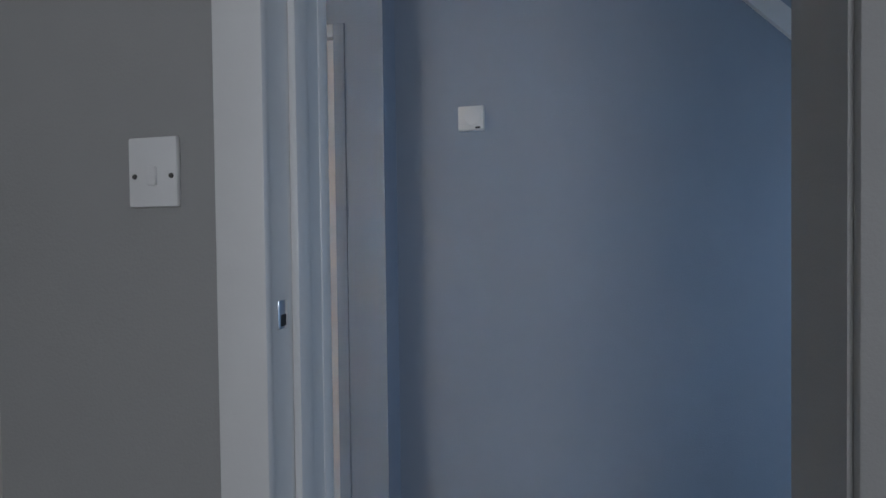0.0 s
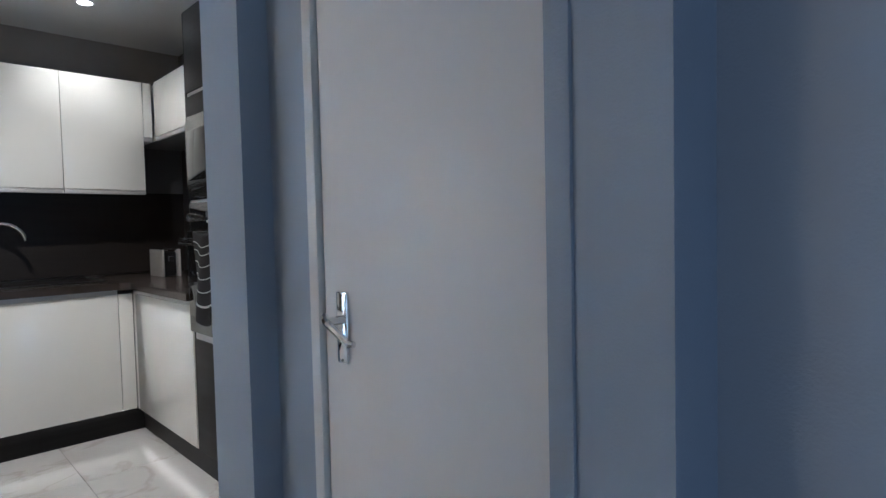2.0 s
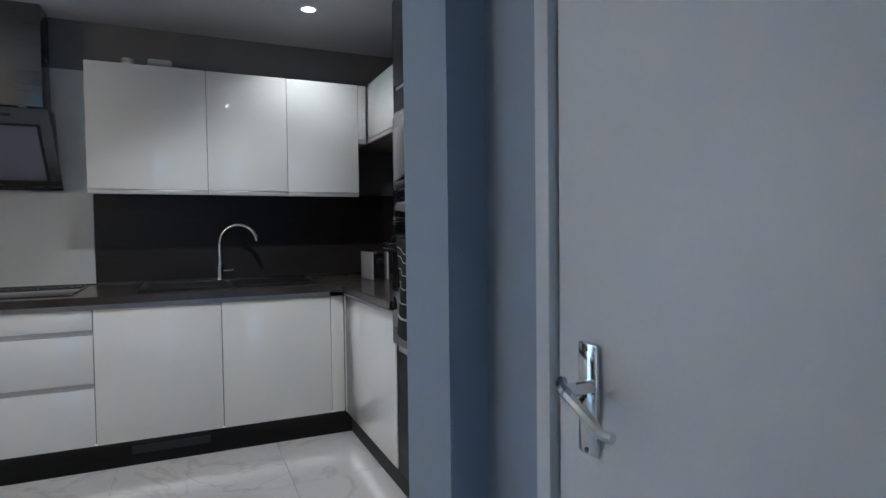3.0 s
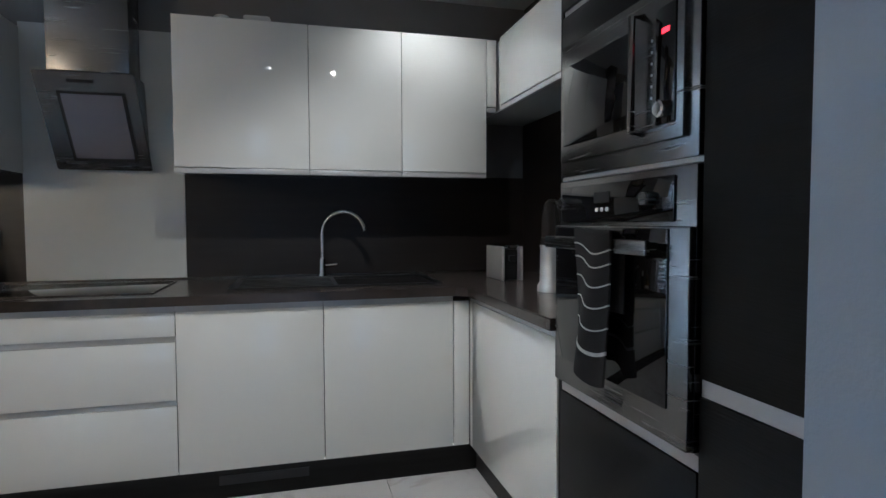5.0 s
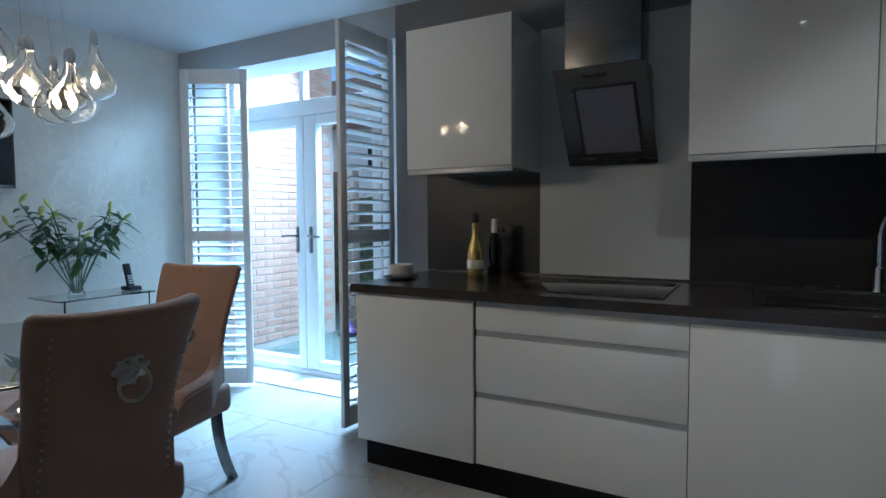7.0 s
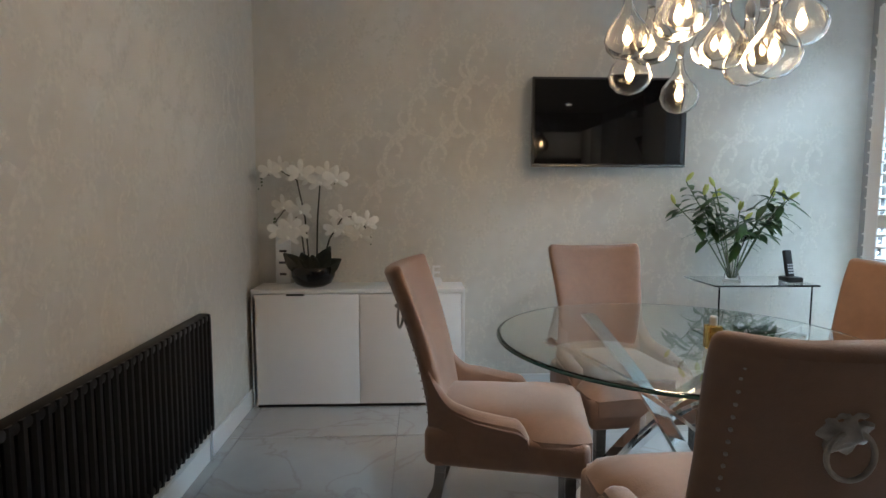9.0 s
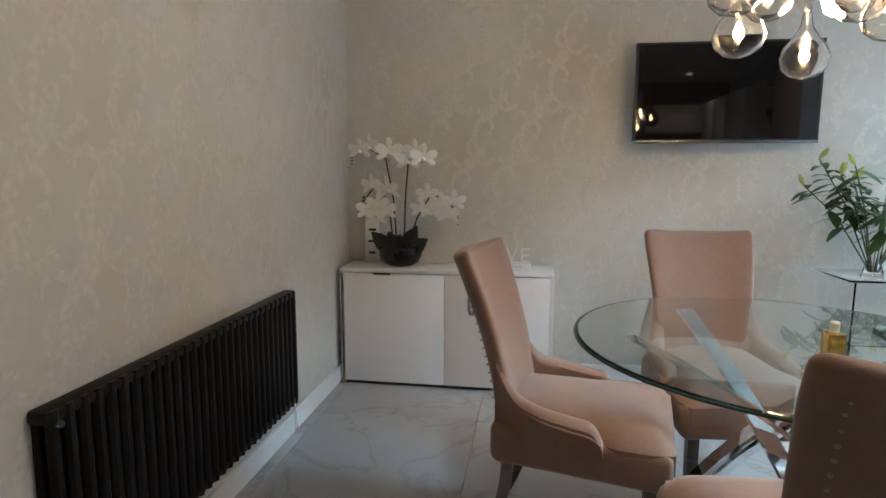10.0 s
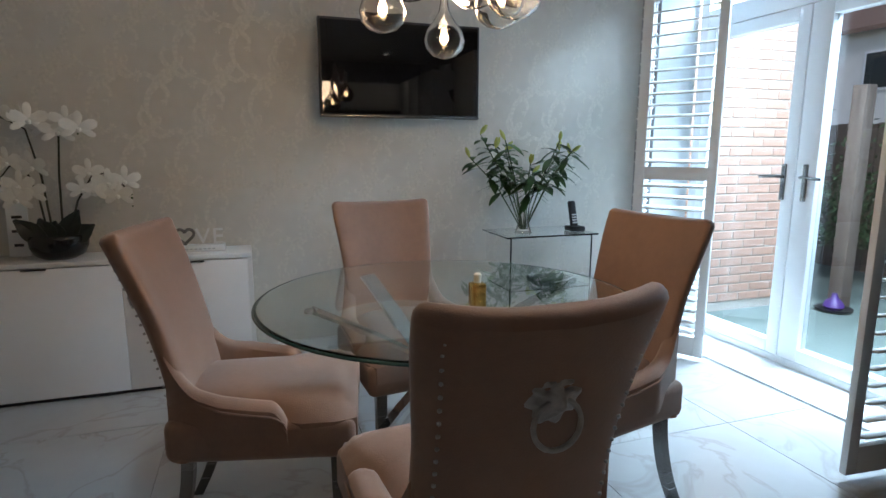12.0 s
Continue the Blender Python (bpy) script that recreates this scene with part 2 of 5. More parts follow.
def sheet(bm, grid, thick=None):
    """A surface through a grid of points, closed to a slab when thick is a vector."""
    vs = [[bm.verts.new(Vector(p)) for p in row] for row in grid]
    for i in range(len(vs) - 1):
        for j in range(len(vs[0]) - 1):
            bm.faces.new((vs[i][j], vs[i][j + 1], vs[i + 1][j + 1], vs[i + 1][j]))
    if thick is not None:
        ws = [[bm.verts.new(Vector(p) + Vector(thick)) for p in row] for row in grid]
        n, k = len(vs), len(vs[0])
        for i in range(n - 1):
            for j in range(k - 1):
                bm.faces.new((ws[i][j], ws[i + 1][j], ws[i + 1][j + 1], ws[i][j + 1]))
        for i in range(n - 1):
            bm.faces.new((vs[i][0], vs[i + 1][0], ws[i + 1][0], ws[i][0]))
            bm.faces.new((vs[i][-1], ws[i][-1], ws[i + 1][-1], vs[i + 1][-1]))
        for j in range(k - 1):
            bm.faces.new((vs[0][j], ws[0][j], ws[0][j + 1], vs[0][j + 1]))
            bm.faces.new((vs[-1][j], vs[-1][j + 1], ws[-1][j + 1], ws[-1][j]))
    return bm


def finish(name, bm, mat, smooth=False):
    bmesh.ops.recalc_face_normals(bm, faces=bm.faces)
    me = bpy.data.meshes.new(name)
    bm.to_mesh(me)
    bm.free()
    me.materials.append(mat)
    if smooth:
        me.shade_smooth()
        me.set_sharp_from_angle(angle=radians(38))
    return me


def part(name, bm, mat, parent=None, label="", smooth=True):
    ob = new(name, finish(name, bm, mat, smooth))
    if parent:
        ob.parent = parent
    if label:
        ob["label"] = label
    return ob


def thing(name, label, category, m=None, group="", kind=""):
    ob = new(name)
    ob.empty_display_size = 0.1
    if m is not None:
        ob.matrix_world = m
    return tagged(ob, label, category, group, kind)


def structure(name, bm, mat, label, category):
    return tagged(part(name, bm, mat, smooth=False), label, category, "", "structure")


def bx(*a, **k):
    return box(bmesh.new(), *a, **k)


# ---- the shell ----
CEIL = 2.5
NY = 4.77          # kitchen and garden wall
WX = -3.53         # television wall
SY = 0.98          # radiator wall
EX = 2.14          # wall behind the tall units
HX = 1.335         # thermostat wall
PX = 1.2           # wall with the cupboard door

structure("ceiling", bx(-3.7, 2.4, -1.9, 4.95, CEIL, CEIL + 0.12), M_CEIL, "plain matt grey-white plaster ceiling over all rooms", "ceiling")
bm = bx(-1.49, 2.35, NY, 5.07, 0, CEIL)
structure("wall_north", bm, M_KWALL, "dark grey painted wall behind the kitchen units", "wall")
bm = bx(-3.7, -3.34, NY, 5.07, 0, CEIL)
box(bm, -3.34, -1.49, NY, 5.07, 2.31, CEIL)
structure("wall_north_garden", bm, material("mid_grey_paint", (0.4, 0.41, 0.42), 0.6, vary=0.04, scale=2), "grey painted wall round the garden doors", "wall")
wall_tv = structure("wall_west", bx(WX - 0.15, WX, SY - 0.15, NY, 0, CEIL), M_PAPER, "pearl grey wallpapered wall with faint silver lizards", "wall")
wall_rad = structure("wall_south", bx(WX, 0.02, SY - 0.15, SY, 0, CEIL), M_PAPER, "pearl grey wallpapered wall with silver lizard pattern", "wall")
structure("wall_east", bx(EX, EX + 0.15, 1.81, NY, 0, CEIL), M_SPLASH, "dark wall behind the kitchen tall units", "wall")
# hall
bm = bx(1.125, EX, 1.6, 1.81, 0, CEIL)
structure("wall_pier", bm, M_HALL, "short blue-grey wall end between hall and kitchen", "wall")
bm = bx(PX, PX + 0.16, 0.615, 0.755, 0, CEIL)
box(bm, PX, PX + 0.16, 1.435, 1.6, 0, CEIL)
box(bm, PX, PX + 0.16, 0.755, 1.435, 1.86, CEIL)
structure("wall_cupboard", bm, M_HALL, "blue-grey painted wall round the understairs cupboard door", "wall")
structure("wall_hall_east", bx(HX, HX + 0.15, -1.75, 0.615, 0, CEIL), M_HALL, "blue-grey painted hall wall below the stairs", "wall")
structure("wall_hall_south", bx(0.02, HX, -1.75, -1.6, 0, CEIL), M_HALL, "blue-grey wall at the end of the hall", "wall")
structure("wall_cupboard_back", bx(PX + 0.3, PX + 0.34, 0.615, 1.6, 0, CEIL), M_CARCASS, "dark back of the understairs cupboard", "wall")
# wall between the hall and the first room, with its doorway
bm = bx(0.02, 0.17, 0.385, SY, 0, CEIL)
box(bm, 0.02, 0.17, -1.6, -0.35, 0, CEIL)
box(bm, 0.02, 0.17, -0.35, 0.385, 2.06, CEIL)
structure("wall_room_east", bm, M_ROOM, "grey painted wall round an open doorway", "wall")
bm = bx(-3.0, 0.02, -1.75, -1.6, 0, CEIL)
box(bm, -3.15, -3.0, -1.75, SY - 0.15, 0, CEIL)
structure("wall_room_far", bm, M_ROOM, "plain grey walls of the first room", "wall")

floor = structure("floor", bx(-3.7, 2.4, -1.9, 5.2, -0.12, -0.006), M_GROUT, "polished white marble-effect porcelain tiled floor", "floor")


def skirting(name, x0, x1, y0, y1):
    bm = bx(x0, x1, y0, y1, 0, 0.1, bevel=0.004)
    structure(name, bm, M_WHITE, "white painted skirting board", "baseboard")


skirting("baseboard_south", WX + 0.002, 0.02, SY, SY + 0.016)
skirting("baseboard_west", WX, WX + 0.016, SY + 0.02, NY - 0.002)

# doorway of the first room: lining, stop, casings, strike plate
d = thing("door_1", "white painted open doorway lining and casing", "door frame", kind="structure")
# right jamb gets the wall's grey: its shade is put into the colour
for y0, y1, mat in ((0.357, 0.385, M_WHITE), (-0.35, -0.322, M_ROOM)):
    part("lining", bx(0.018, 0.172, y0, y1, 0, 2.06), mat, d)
part("lining", bx(0.018, 0.172, -0.322, 0.357, 2.03, 2.06), M_WHITE, d)
part("door_stop", bx(0.075, 0.115, 0.345, 0.357, 0, 2.03, bevel=0.002), M_WHITE, d)
for x0, x1 in ((0.002, 0.02), (0.17, 0.204)):
    part("casing", bx(x0, x1, 0.354, 0.43, 0, 2.1, bevel=0.005), M_WHITE, d)
    # right casing shaded by colour too, in wall grey instead of white
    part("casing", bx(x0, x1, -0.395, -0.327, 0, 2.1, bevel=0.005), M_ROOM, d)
    part("casing", bx(x0, x1, -0.327, 0.354, 2.035, 2.1, bevel=0.005), M_WHITE, d)
bm = bx(0.034, 0.058, 0.3545, 0.3575, 0.98, 1.02, bevel=0.001)
part("strike_plate", bm, M_CHROME, d, "small chrome strike plate")
part("latch_hole", bx(0.04, 0.052, 0.3535, 0.3555, 0.984, 1.0), M_BLACK, d)

sw = thing("light_switch", "white plastic light switch on the grey wall", "light switch")
part("plate", bx(0.011, 0.02, 0.494, 0.574, 1.152, 1.25, bevel=0.003), M_WHITE, sw)
part("rocker", bx(0.006, 0.012, 0.526, 0.54, 1.182, 1.208, bevel=0.002), M_WHITE, sw)
for y in (0.503, 0.563):
    part("screw", lathe(bmesh.new(), [(0.004, 0), (0.003, 0.002)], 12, pose(0.011, y, 1.195, 0, -90, 0)), M_STEEL, sw)

# cupboard door
d = thing("door_2", "closed white flush door with a chrome lever handle", "door", kind="structure")
part("door_leaf", bx(PX + 0.008, PX + 0.045, 0.802, 1.395, 0.008, 1.81, bevel=0.002), M_DOOR, d)
part("lining", bx(PX - 0.006, PX + 0.16, 0.755, 0.797, 0, 1.86, bevel=0.002), M_HALL, d)
part("lining", bx(PX - 0.006, PX + 0.16, 1.4, 1.435, 0, 1.86, bevel=0.002), M_WHITE, d)
part("lining", bx(PX - 0.006, PX + 0.16, 0.797, 1.4, 1.815, 1.86, bevel=0.002), M_WHITE, d)
h = part("handle_plate", bx(PX - 0.001, PX + 0.008, 1.29, 1.329, 0.905, 1.058, bevel=0.004), M_CHROME, d, "polished chrome back plate")
for z in (0.912, 1.05):
    part("screw", lathe(bmesh.new(), [(0.004, 0), (0.003, 0.0015)], 10, pose(PX - 0.001, 1.3095, z, 0, -90, 0)), M_STEEL, h)
part("lever", tube(bmesh.new(), [(PX, 1.3, 1.0), (PX - 0.03, 1.3, 1.0), (PX - 0.042, 1.303, 1.0)], 0.009), M_CHROME, h)
h.location.y = 0.012
part("lever_grip", tube(bmesh.new(), [(PX - 0.036, 1.318, 1.008), (PX - 0.044, 1.3, 1.0), (PX - 0.046, 1.275, 0.99), (PX - 0.045, 1.25, 0.978), (PX - 0.042, 1.232, 0.965), (PX - 0.038, 1.215, 0.964)], 0.0085, taper=0.85), M_CHROME, h)

t = thing("thermostat", "cream plastic wall thermostat with a round dial", "thermostat")
part("case", bx(HX - 0.03, HX, 0.283, 0.375, 1.482, 1.567, bevel=0.005), M_WHITE, t)
part("dial", lathe(bmesh.new(), [(0.03, 0), (0.03, 0.005), (0.026, 0.007)], 28, pose(HX - 0.029, 0.322, 1.528, 0, -90, 0)), M_WHITE, t)
part("slider", bx(HX - 0.033, HX - 0.03, 0.295, 0.312, 1.486, 1.492), M_BLACK, t)

# stair string sloping down along the hall wall
bm = bmesh.new()
box(bm, -0.02, 0.0, -1.3, 0.9, -0.03, 0.03, m=pose(HX - 0.001, -0.555, 1.885, 45, 0, 0))
tagged(part("trim_stair", bm, M_WHITE, smooth=False), "white painted sloping stair string on the wall", "trim", "", "structure")

# ---- garden doors ----
DY = 5.12
d = thing("door_3", "white plastic double garden doors with a transom light", "french doors", kind="structure")
L, R = -3.34, -1.75
for x0, x1, z0, z1 in ((L, L + 0.07, 0, 2.4), (R - 0.07, R, 0, 2.4), (L + 0.07, R - 0.07, 2.33, 2.4), (L + 0.07, R - 0.07, 1.985, 2.1), (L + 0.07, R - 0.07, 0, 0.05)):
    part("frame", bx(x0, x1, DY - 0.035, DY + 0.035, z0, z1, bevel=0.006), M_UPVC, d)
part("mullion", bx(-2.575, -2.53, DY - 0.035, DY + 0.035, 2.1, 2.33, bevel=0.005), M_UPVC, d)
for x0, x1 in ((L + 0.07, -2.575), (-2.53, R - 0.07)):
    ob = part("transom_pane", bx(x0, x1, DY - 0.004, DY + 0.004, 2.1, 2.33), M_WIN, d)
    ob.visible_shadow = False
for x0, x1, hx in ((L + 0.075, -2.535, -2.6), (-2.53, R - 0.075, -2.468)):
    s0 = 0.075 if hx < -2.55 else 0.12
    leaf = part("door_leaf", bx(x0, x0 + s0, DY - 0.045, DY + 0.025, 0.055, 1.98, bevel=0.006), M_UPVC, d)
    for a in ((x1 - 0.075, x1, 0.055, 1.98), (x0 + s0, x1 - 0.075, 1.905, 1.98), (x0 + s0, x1 - 0.075, 0.055, 0.13)):
        part("leaf_rail", bx(a[0], a[1], DY - 0.045, DY + 0.025, a[2], a[3], bevel=0.006), M_UPVC, leaf)
    ob = part("pane", bx(x0 + s0, x1 - 0.075, DY - 0.012, DY - 0.004, 0.13, 1.905), M_WIN, leaf)
    ob.visible_shadow = False
    part("handle", bx(hx - 0.014, hx + 0.014, DY - 0.056, DY - 0.044, 0.95, 1.15, bevel=0.004), M_STEEL, leaf)
    s = -1 if hx < -2.55 else 1
    part("lever", tube(bmesh.new(), [(hx, DY - 0.05, 1.08), (hx, DY - 0.085, 1.08), (hx + s * 0.02, DY - 0.095, 1.082), (hx + s * 0.12, DY - 0.095, 1.075)], 0.008), M_STEEL, leaf)
tagged(part("window_sill", bx(-3.34, -1.49, NY, 5.09, -0.002, 0.012), M_WHITE, smooth=False), "white door threshold board", "threshold", "", "structure")
bm = bx(-1.75, -1.49, 5.07, 5.16, 0, CEIL)
structure("wall_reveal", bm, M_UPVC, "white outer reveal beside the garden doors", "wall")


def shutter(width, height, m, label):
    """A plantation shutter leaf, hinged at its local origin, running along local +x."""
    s = thing("plantation_shutter", label, "shutter", m, "shutters at the garden doors")
    st = 0.05
    for x0, x1 in ((0, st), (width - st, width)):
        part("stile", bx(x0, x1, -0.014, 0.014, 0, height, bevel=0.004), M_WHITE, s)
    mid = 0.46 * height
    for z0, z1 in ((0, 0.11), (mid, mid + 0.075), (height - 0.1, height)):
        part("rail", bx(st, width - st, -0.013, 0.013, z0, z1, bevel=0.003), M_WHITE, s)
    bm = bmesh.new()
    box(bm, st + 0.002, width - st - 0.002, -0.031, 0.031, -0.0045, 0.0045, bevel=0.0035, m=pose(0, 0, 0, 14, 0, 0))
    me = finish("louvre", bm, M_WHITE, True)
    for z0, z1 in ((0.11, mid), (mid + 0.075, height - 0.1)):
        n = int((z1 - z0) / 0.062)
        for i in range(n):
            ob = new("louvre", me)
            ob.parent = s
            ob.location = (0, 0, z0 + (i + 0.5) * (z1 - z0) / n)
    return s


shutter(0.455, 2.225, pose(-3.075, 4.455, 0.03, 0, 0, 30.5), "white wooden louvred shutter leaf, folded half open")
shutter(0.365, 2.225, pose(-3.35, 4.735, 0.03, 0, 0, -46), "white wooden louvred shutter leaf, hinged at the wall")
shutter(0.47, 2.26, pose(-1.51, 4.755, 0.03, 0, 0, -94.5), "white wooden louvred shutter leaf, standing fully open")

# ---- kitchen, back run ----
FY = 4.0      # door fronts
KB = 0.145    # bottom of the doors
KT = 0.86     # underside of the worktop


def slab_front(name, x0, x1, z0, z1, parent, y=FY, mat=M_GLOSS):
    return part(name, bx(x0 + 0.0015, x1 - 0.0015, y, y + 0.02, z0, z1, bevel=0.002), mat, parent)


def base_unit(x0, x1, doors, label, y=FY):
    u = thing("base_cabinet", label, "kitchen cabinet", group="white kitchen base units")
    part("body", bx(x0 + 0.001, x1 - 0.001, y + 0.021, NY - 0.03, KB, KT - 0.001), M_CARCASS, u)
    part("handle_rail", bx(x0 + 0.001, x1 - 0.001, y + 0.006, y + 0.02, 0.832, KT - 0.001), M_RAIL, u, "grey recessed handle rail")
    for z0, z1 in doors:
        f = slab_front("drawer_front" if len(doors) > 1 else "door", x0, x1, z0, z1, u, y)
        if z0 > KB + 0.05:
            part("handle_rail", bx(x0 + 0.002, x1 - 0.002, y + 0.008, y + 0.02, z0 - 0.024, z0 - 0.001), M_RAIL, f)
    return u


base_unit(-1.21, -0.585, [(KB, 0.845)], "white gloss appliance-door base unit at the worktop end", FY - 0.012)
base_unit(-0.58, 0.268, [(KB, 0.437), (0.462, 0.707), (0.732, 0.832)], "white gloss three-drawer base unit under the hob")
base_unit(0.268, 0.87, [(KB, 0.832)], "white gloss base unit with one door")
base_unit(0.87, 1.465, [(KB, 0.832)], "white gloss sink base unit with one door")
u = thing("corner_post", "white gloss corner filler post between cabinet runs", "kitchen cabinet")
part("post", bx(1.467, 1.541, FY, FY + 0.02, KB, 0.832, bevel=0.002), M_GLOSS, u)
part("side", bx(1.543, 1.563, FY - 0.04, FY - 0.001, KB, 0.832, bevel=0.002), M_GLOSS, u)
part("body", bx(1.57, EX - 0.02, FY + 0.03, NY - 0.03, KB, KT - 0.001), M_CARCASS, u)
# right run
RX = 1.543
u = thing("base_cabinet", "white gloss base unit beside the oven housing", "kitchen cabinet", group="white kitchen base units")
part("body", bx(RX + 0.021, EX - 0.02, 3.085, FY + 0.02, KB, KT - 0.001), M_CARCASS, u)
part("door", bx(RX, RX + 0.02, 3.082, FY - 0.042, KB, 0.832, bevel=0.002), M_GLOSS, u)
part("handle_rail", bx(RX + 0.006, RX + 0.02, 3.082, FY + 0.004, 0.833, KT - 0.001), M_RAIL, u)
# plinths
p = thing("plinth", "black kitchen plinth board under the cabinets", "plinth")
part("board", bx(-1.2, 1.6, FY + 0.05, FY + 0.068, 0, KB - 0.003), M_BLACKWOOD, p)
part("board", bx(RX + 0.05, RX + 0.068, 1.815, FY + 0.049, 0, KB - 0.003), M_BLACKWOOD, p)
part("board", bx(-1.2, -1.182, FY + 0.069, NY - 0.01, 0, KB - 0.003), M_BLACKWOOD, p)
part("vent_grille", bx(0.42, 0.8, FY + 0.047, FY + 0.051, 0.06, 0.1), M_BLACK, p)

M_LED = glowing("warm_led_strip", (1.0, 0.86, 0.68), 4.5)
for a in ((-0.5, 1.5, FY + 0.03, FY + 0.04), (RX + 0.03, RX + 0.04, 1.85, FY)):
    part("led_strip", bx(*a, KB - 0.008, KB - 0.003), M_LED, p, "warm white plinth light strip")

# worktop, one piece in an L with a mitred corner
w = thing("worktop", "dark brown woodgrain L-shaped kitchen worktop", "worktop")
bm = bmesh.new()
outline = [(-1.235, FY - 0.025), (1.47, FY - 0.025), (1.515, FY - 0.07), (1.515, 3.075), (EX - 0.005, 3.075), (EX - 0.005, NY - 0.005), (-1.235, NY - 0.005)]
lo = [bm.verts.new((x, y, KT)) for x, y in outline]
hi = [bm.verts.new((x, y, 0.9)) for x, y in outline]
bm.faces.new(list(reversed(lo)))
bm.faces.new(hi)
for i in range(len(outline)):
    j = (i + 1) % len(outline)
    bm.faces.new((lo[i], lo[j], hi[j], hi[i]))
bmesh.ops.bevel(bm, geom=[e for e in bm.edges if all(v.co.z > 0.89 for v in e.verts)], offset=0.004, segments=2, affect="EDGES")
part("top", bm, M_WORKTOP, w)
part("upstand_strip", bx(-1.23, EX - 0.03, NY - 0.024, NY - 0.012, 0.9, 0.91), M_STEEL, w, "thin metal sealing strip")
sp = thing("splashback", "dark brown splashback boards with pale panel behind hob", "splashback")
part("board", bx(-1.262, -0.558, NY - 0.012, NY - 0.001, 0.902, 1.5), M_SPLASH, sp)
part("board", bx(0.192, EX - 0.002, NY - 0.012, NY - 0.001, 0.902, 1.47), M_SPLASH, sp)
part("board", bx(EX - 0.012, EX - 0.001, 3.05, NY - 0.014, 0.902, 1.95), M_SPLASH, sp)
part("panel", bx(-0.556, 0.19, NY - 0.015, NY - 0.001, 0.902, 2.2), M_PANEL, sp, "pale grey-white panel")

# wall units
WF = 4.336


def wall_unit(x0, x1, z0, z1, label, y=WF):
    u = thing("wall_cabinet", label, "kitchen cabinet", group="white kitchen wall units")
    part("body", bx(x0 + 0.001, x1 - 0.001, y + 0.021, NY - 0.02, z0 - 0.012, z1), M_GLOSS, u)
    part("door", bx(x0 + 0.0015, x1 - 0.0015, y, y + 0.02, z0, z1, bevel=0.002), M_GLOSS, u)
    part("light_rail", bx(x0 + 0.001, x1 - 0.001, y + 0.004, y + 0.02, z0 - 0.028, z0 - 0.003, bevel=0.002), M_RAIL, u)


wall_unit(-1.135, -0.55, 1.462, 2.17, "white gloss wall unit above the bottles")
wall_unit(0.217, 0.83, 1.462, 2.16, "white gloss wide wall unit beside the hood")
wall_unit(0.83, 1.29, 1.462, 2.16, "white gloss wall unit with one door")
wall_unit(1.29, 1.745, 1.462, 2.16, "white gloss wall unit next to the corner")
u = thing("wall_cabinet", "white gloss low wall unit above the coffee machine", "kitchen cabinet", group="white kitchen wall units")
part("body", bx(1.82, EX - 0.015, 3.06, NY - 0.02, 1.79, 2.16), M_GLOSS, u)
part("door", bx(1.8, 1.819, 3.06, 4.29, 1.81, 2.16, bevel=0.002), M_GLOSS, u)
part("light_rail", bx(1.803, 1.819, 3.06, 4.29, 1.782, 1.807, bevel=0.002), M_RAIL, u)
part("corner_post", bx(1.747, 1.8, 4.34, 4.36, 1.81, 2.16, bevel=0.002, m=None), M_GLOSS, u)
part("corner_rail", bx(1.747, 1.8, 4.343, 4.36, 1.782, 1.807, bevel=0.002), M_RAIL, u)

# things standing on the wall units
j = thing("candle_jar", "small white jar on top of the wall unit", "jar")
part("jar", lathe(bmesh.new(), [(0.034, 2.1605), (0.036, 2.17), (0.036, 2.225), (0.03, 2.235)], 20, pose(0.41, 4.6, 0)), M_WHITE, j)
part("lid", lathe(bmesh.new(), [(0.037, 2.2355), (0.037, 2.25), (0.03, 2.255)], 20, pose(0.41, 4.6, 0)), M_WHITE, j)
c = thing("toy_van", "pale model van ornament on top of the wall unit", "ornament")
bm = bx(0.5, 0.7, 4.56, 4.65, 2.185, 2.225, bevel=0.012)
part("body", bm, M_PANEL, c)
part("cabin", bx(0.515, 0.65, 4.565, 4.645, 2.2255, 2.265, bevel=0.014), M_PANEL, c)
for x in (0.535, 0.66):
    for y in (4.555, 4.638):
        part("wheel", lathe(bmesh.new(), [(0.022, 0), (0.024, 0.004), (0.024, 0.012), (0.02, 0.016)], 16, pose(x, y + 0.016, 2.185, 90, 0, 0)), M_BLACK, c)

# cooker hood
h = thing("cooker_hood", "angled brushed steel chimney cooker hood with smoked glass", "cooker hood")
HX0, HX1 = -0.39, 0.04


def hood_pt(x, k, off=0.0):
    a, b = Vector((x - 0.012, 4.47, 1.905)), Vector((x + 0.012, 4.69, 1.468))
    n = Vector((0, -0.437, -0.22)).normalized()
    return a.lerp(b, k) + n * off


bm = bmesh.new()
ring0 = [bm.verts.new(p) for p in (hood_pt(HX0, 0), hood_pt(HX1, 0), hood_pt(HX1, 1), hood_pt(HX0, 1))]
ring1 = [bm.verts.new(p) for p in ((HX0 + 0.03, NY - 0.02, 1.93), (HX1 - 0.03, NY - 0.02, 1.93), (HX1 - 0.01, NY - 0.02, 1.49), (HX0 + 0.01, NY - 0.02, 1.49))]
bm.faces.new(ring0)
bm.faces.new(list(reversed(ring1)))
for i in range(4):
    bm.faces.new((ring0[i], ring0[(i + 1) % 4], ring1[(i + 1) % 4], ring1[i]))
bmesh.ops.bevel(bm, geom=bm.edges[:], offset=0.004, segments=2, affect="EDGES")
part("body", bm, M_STEEL, h)


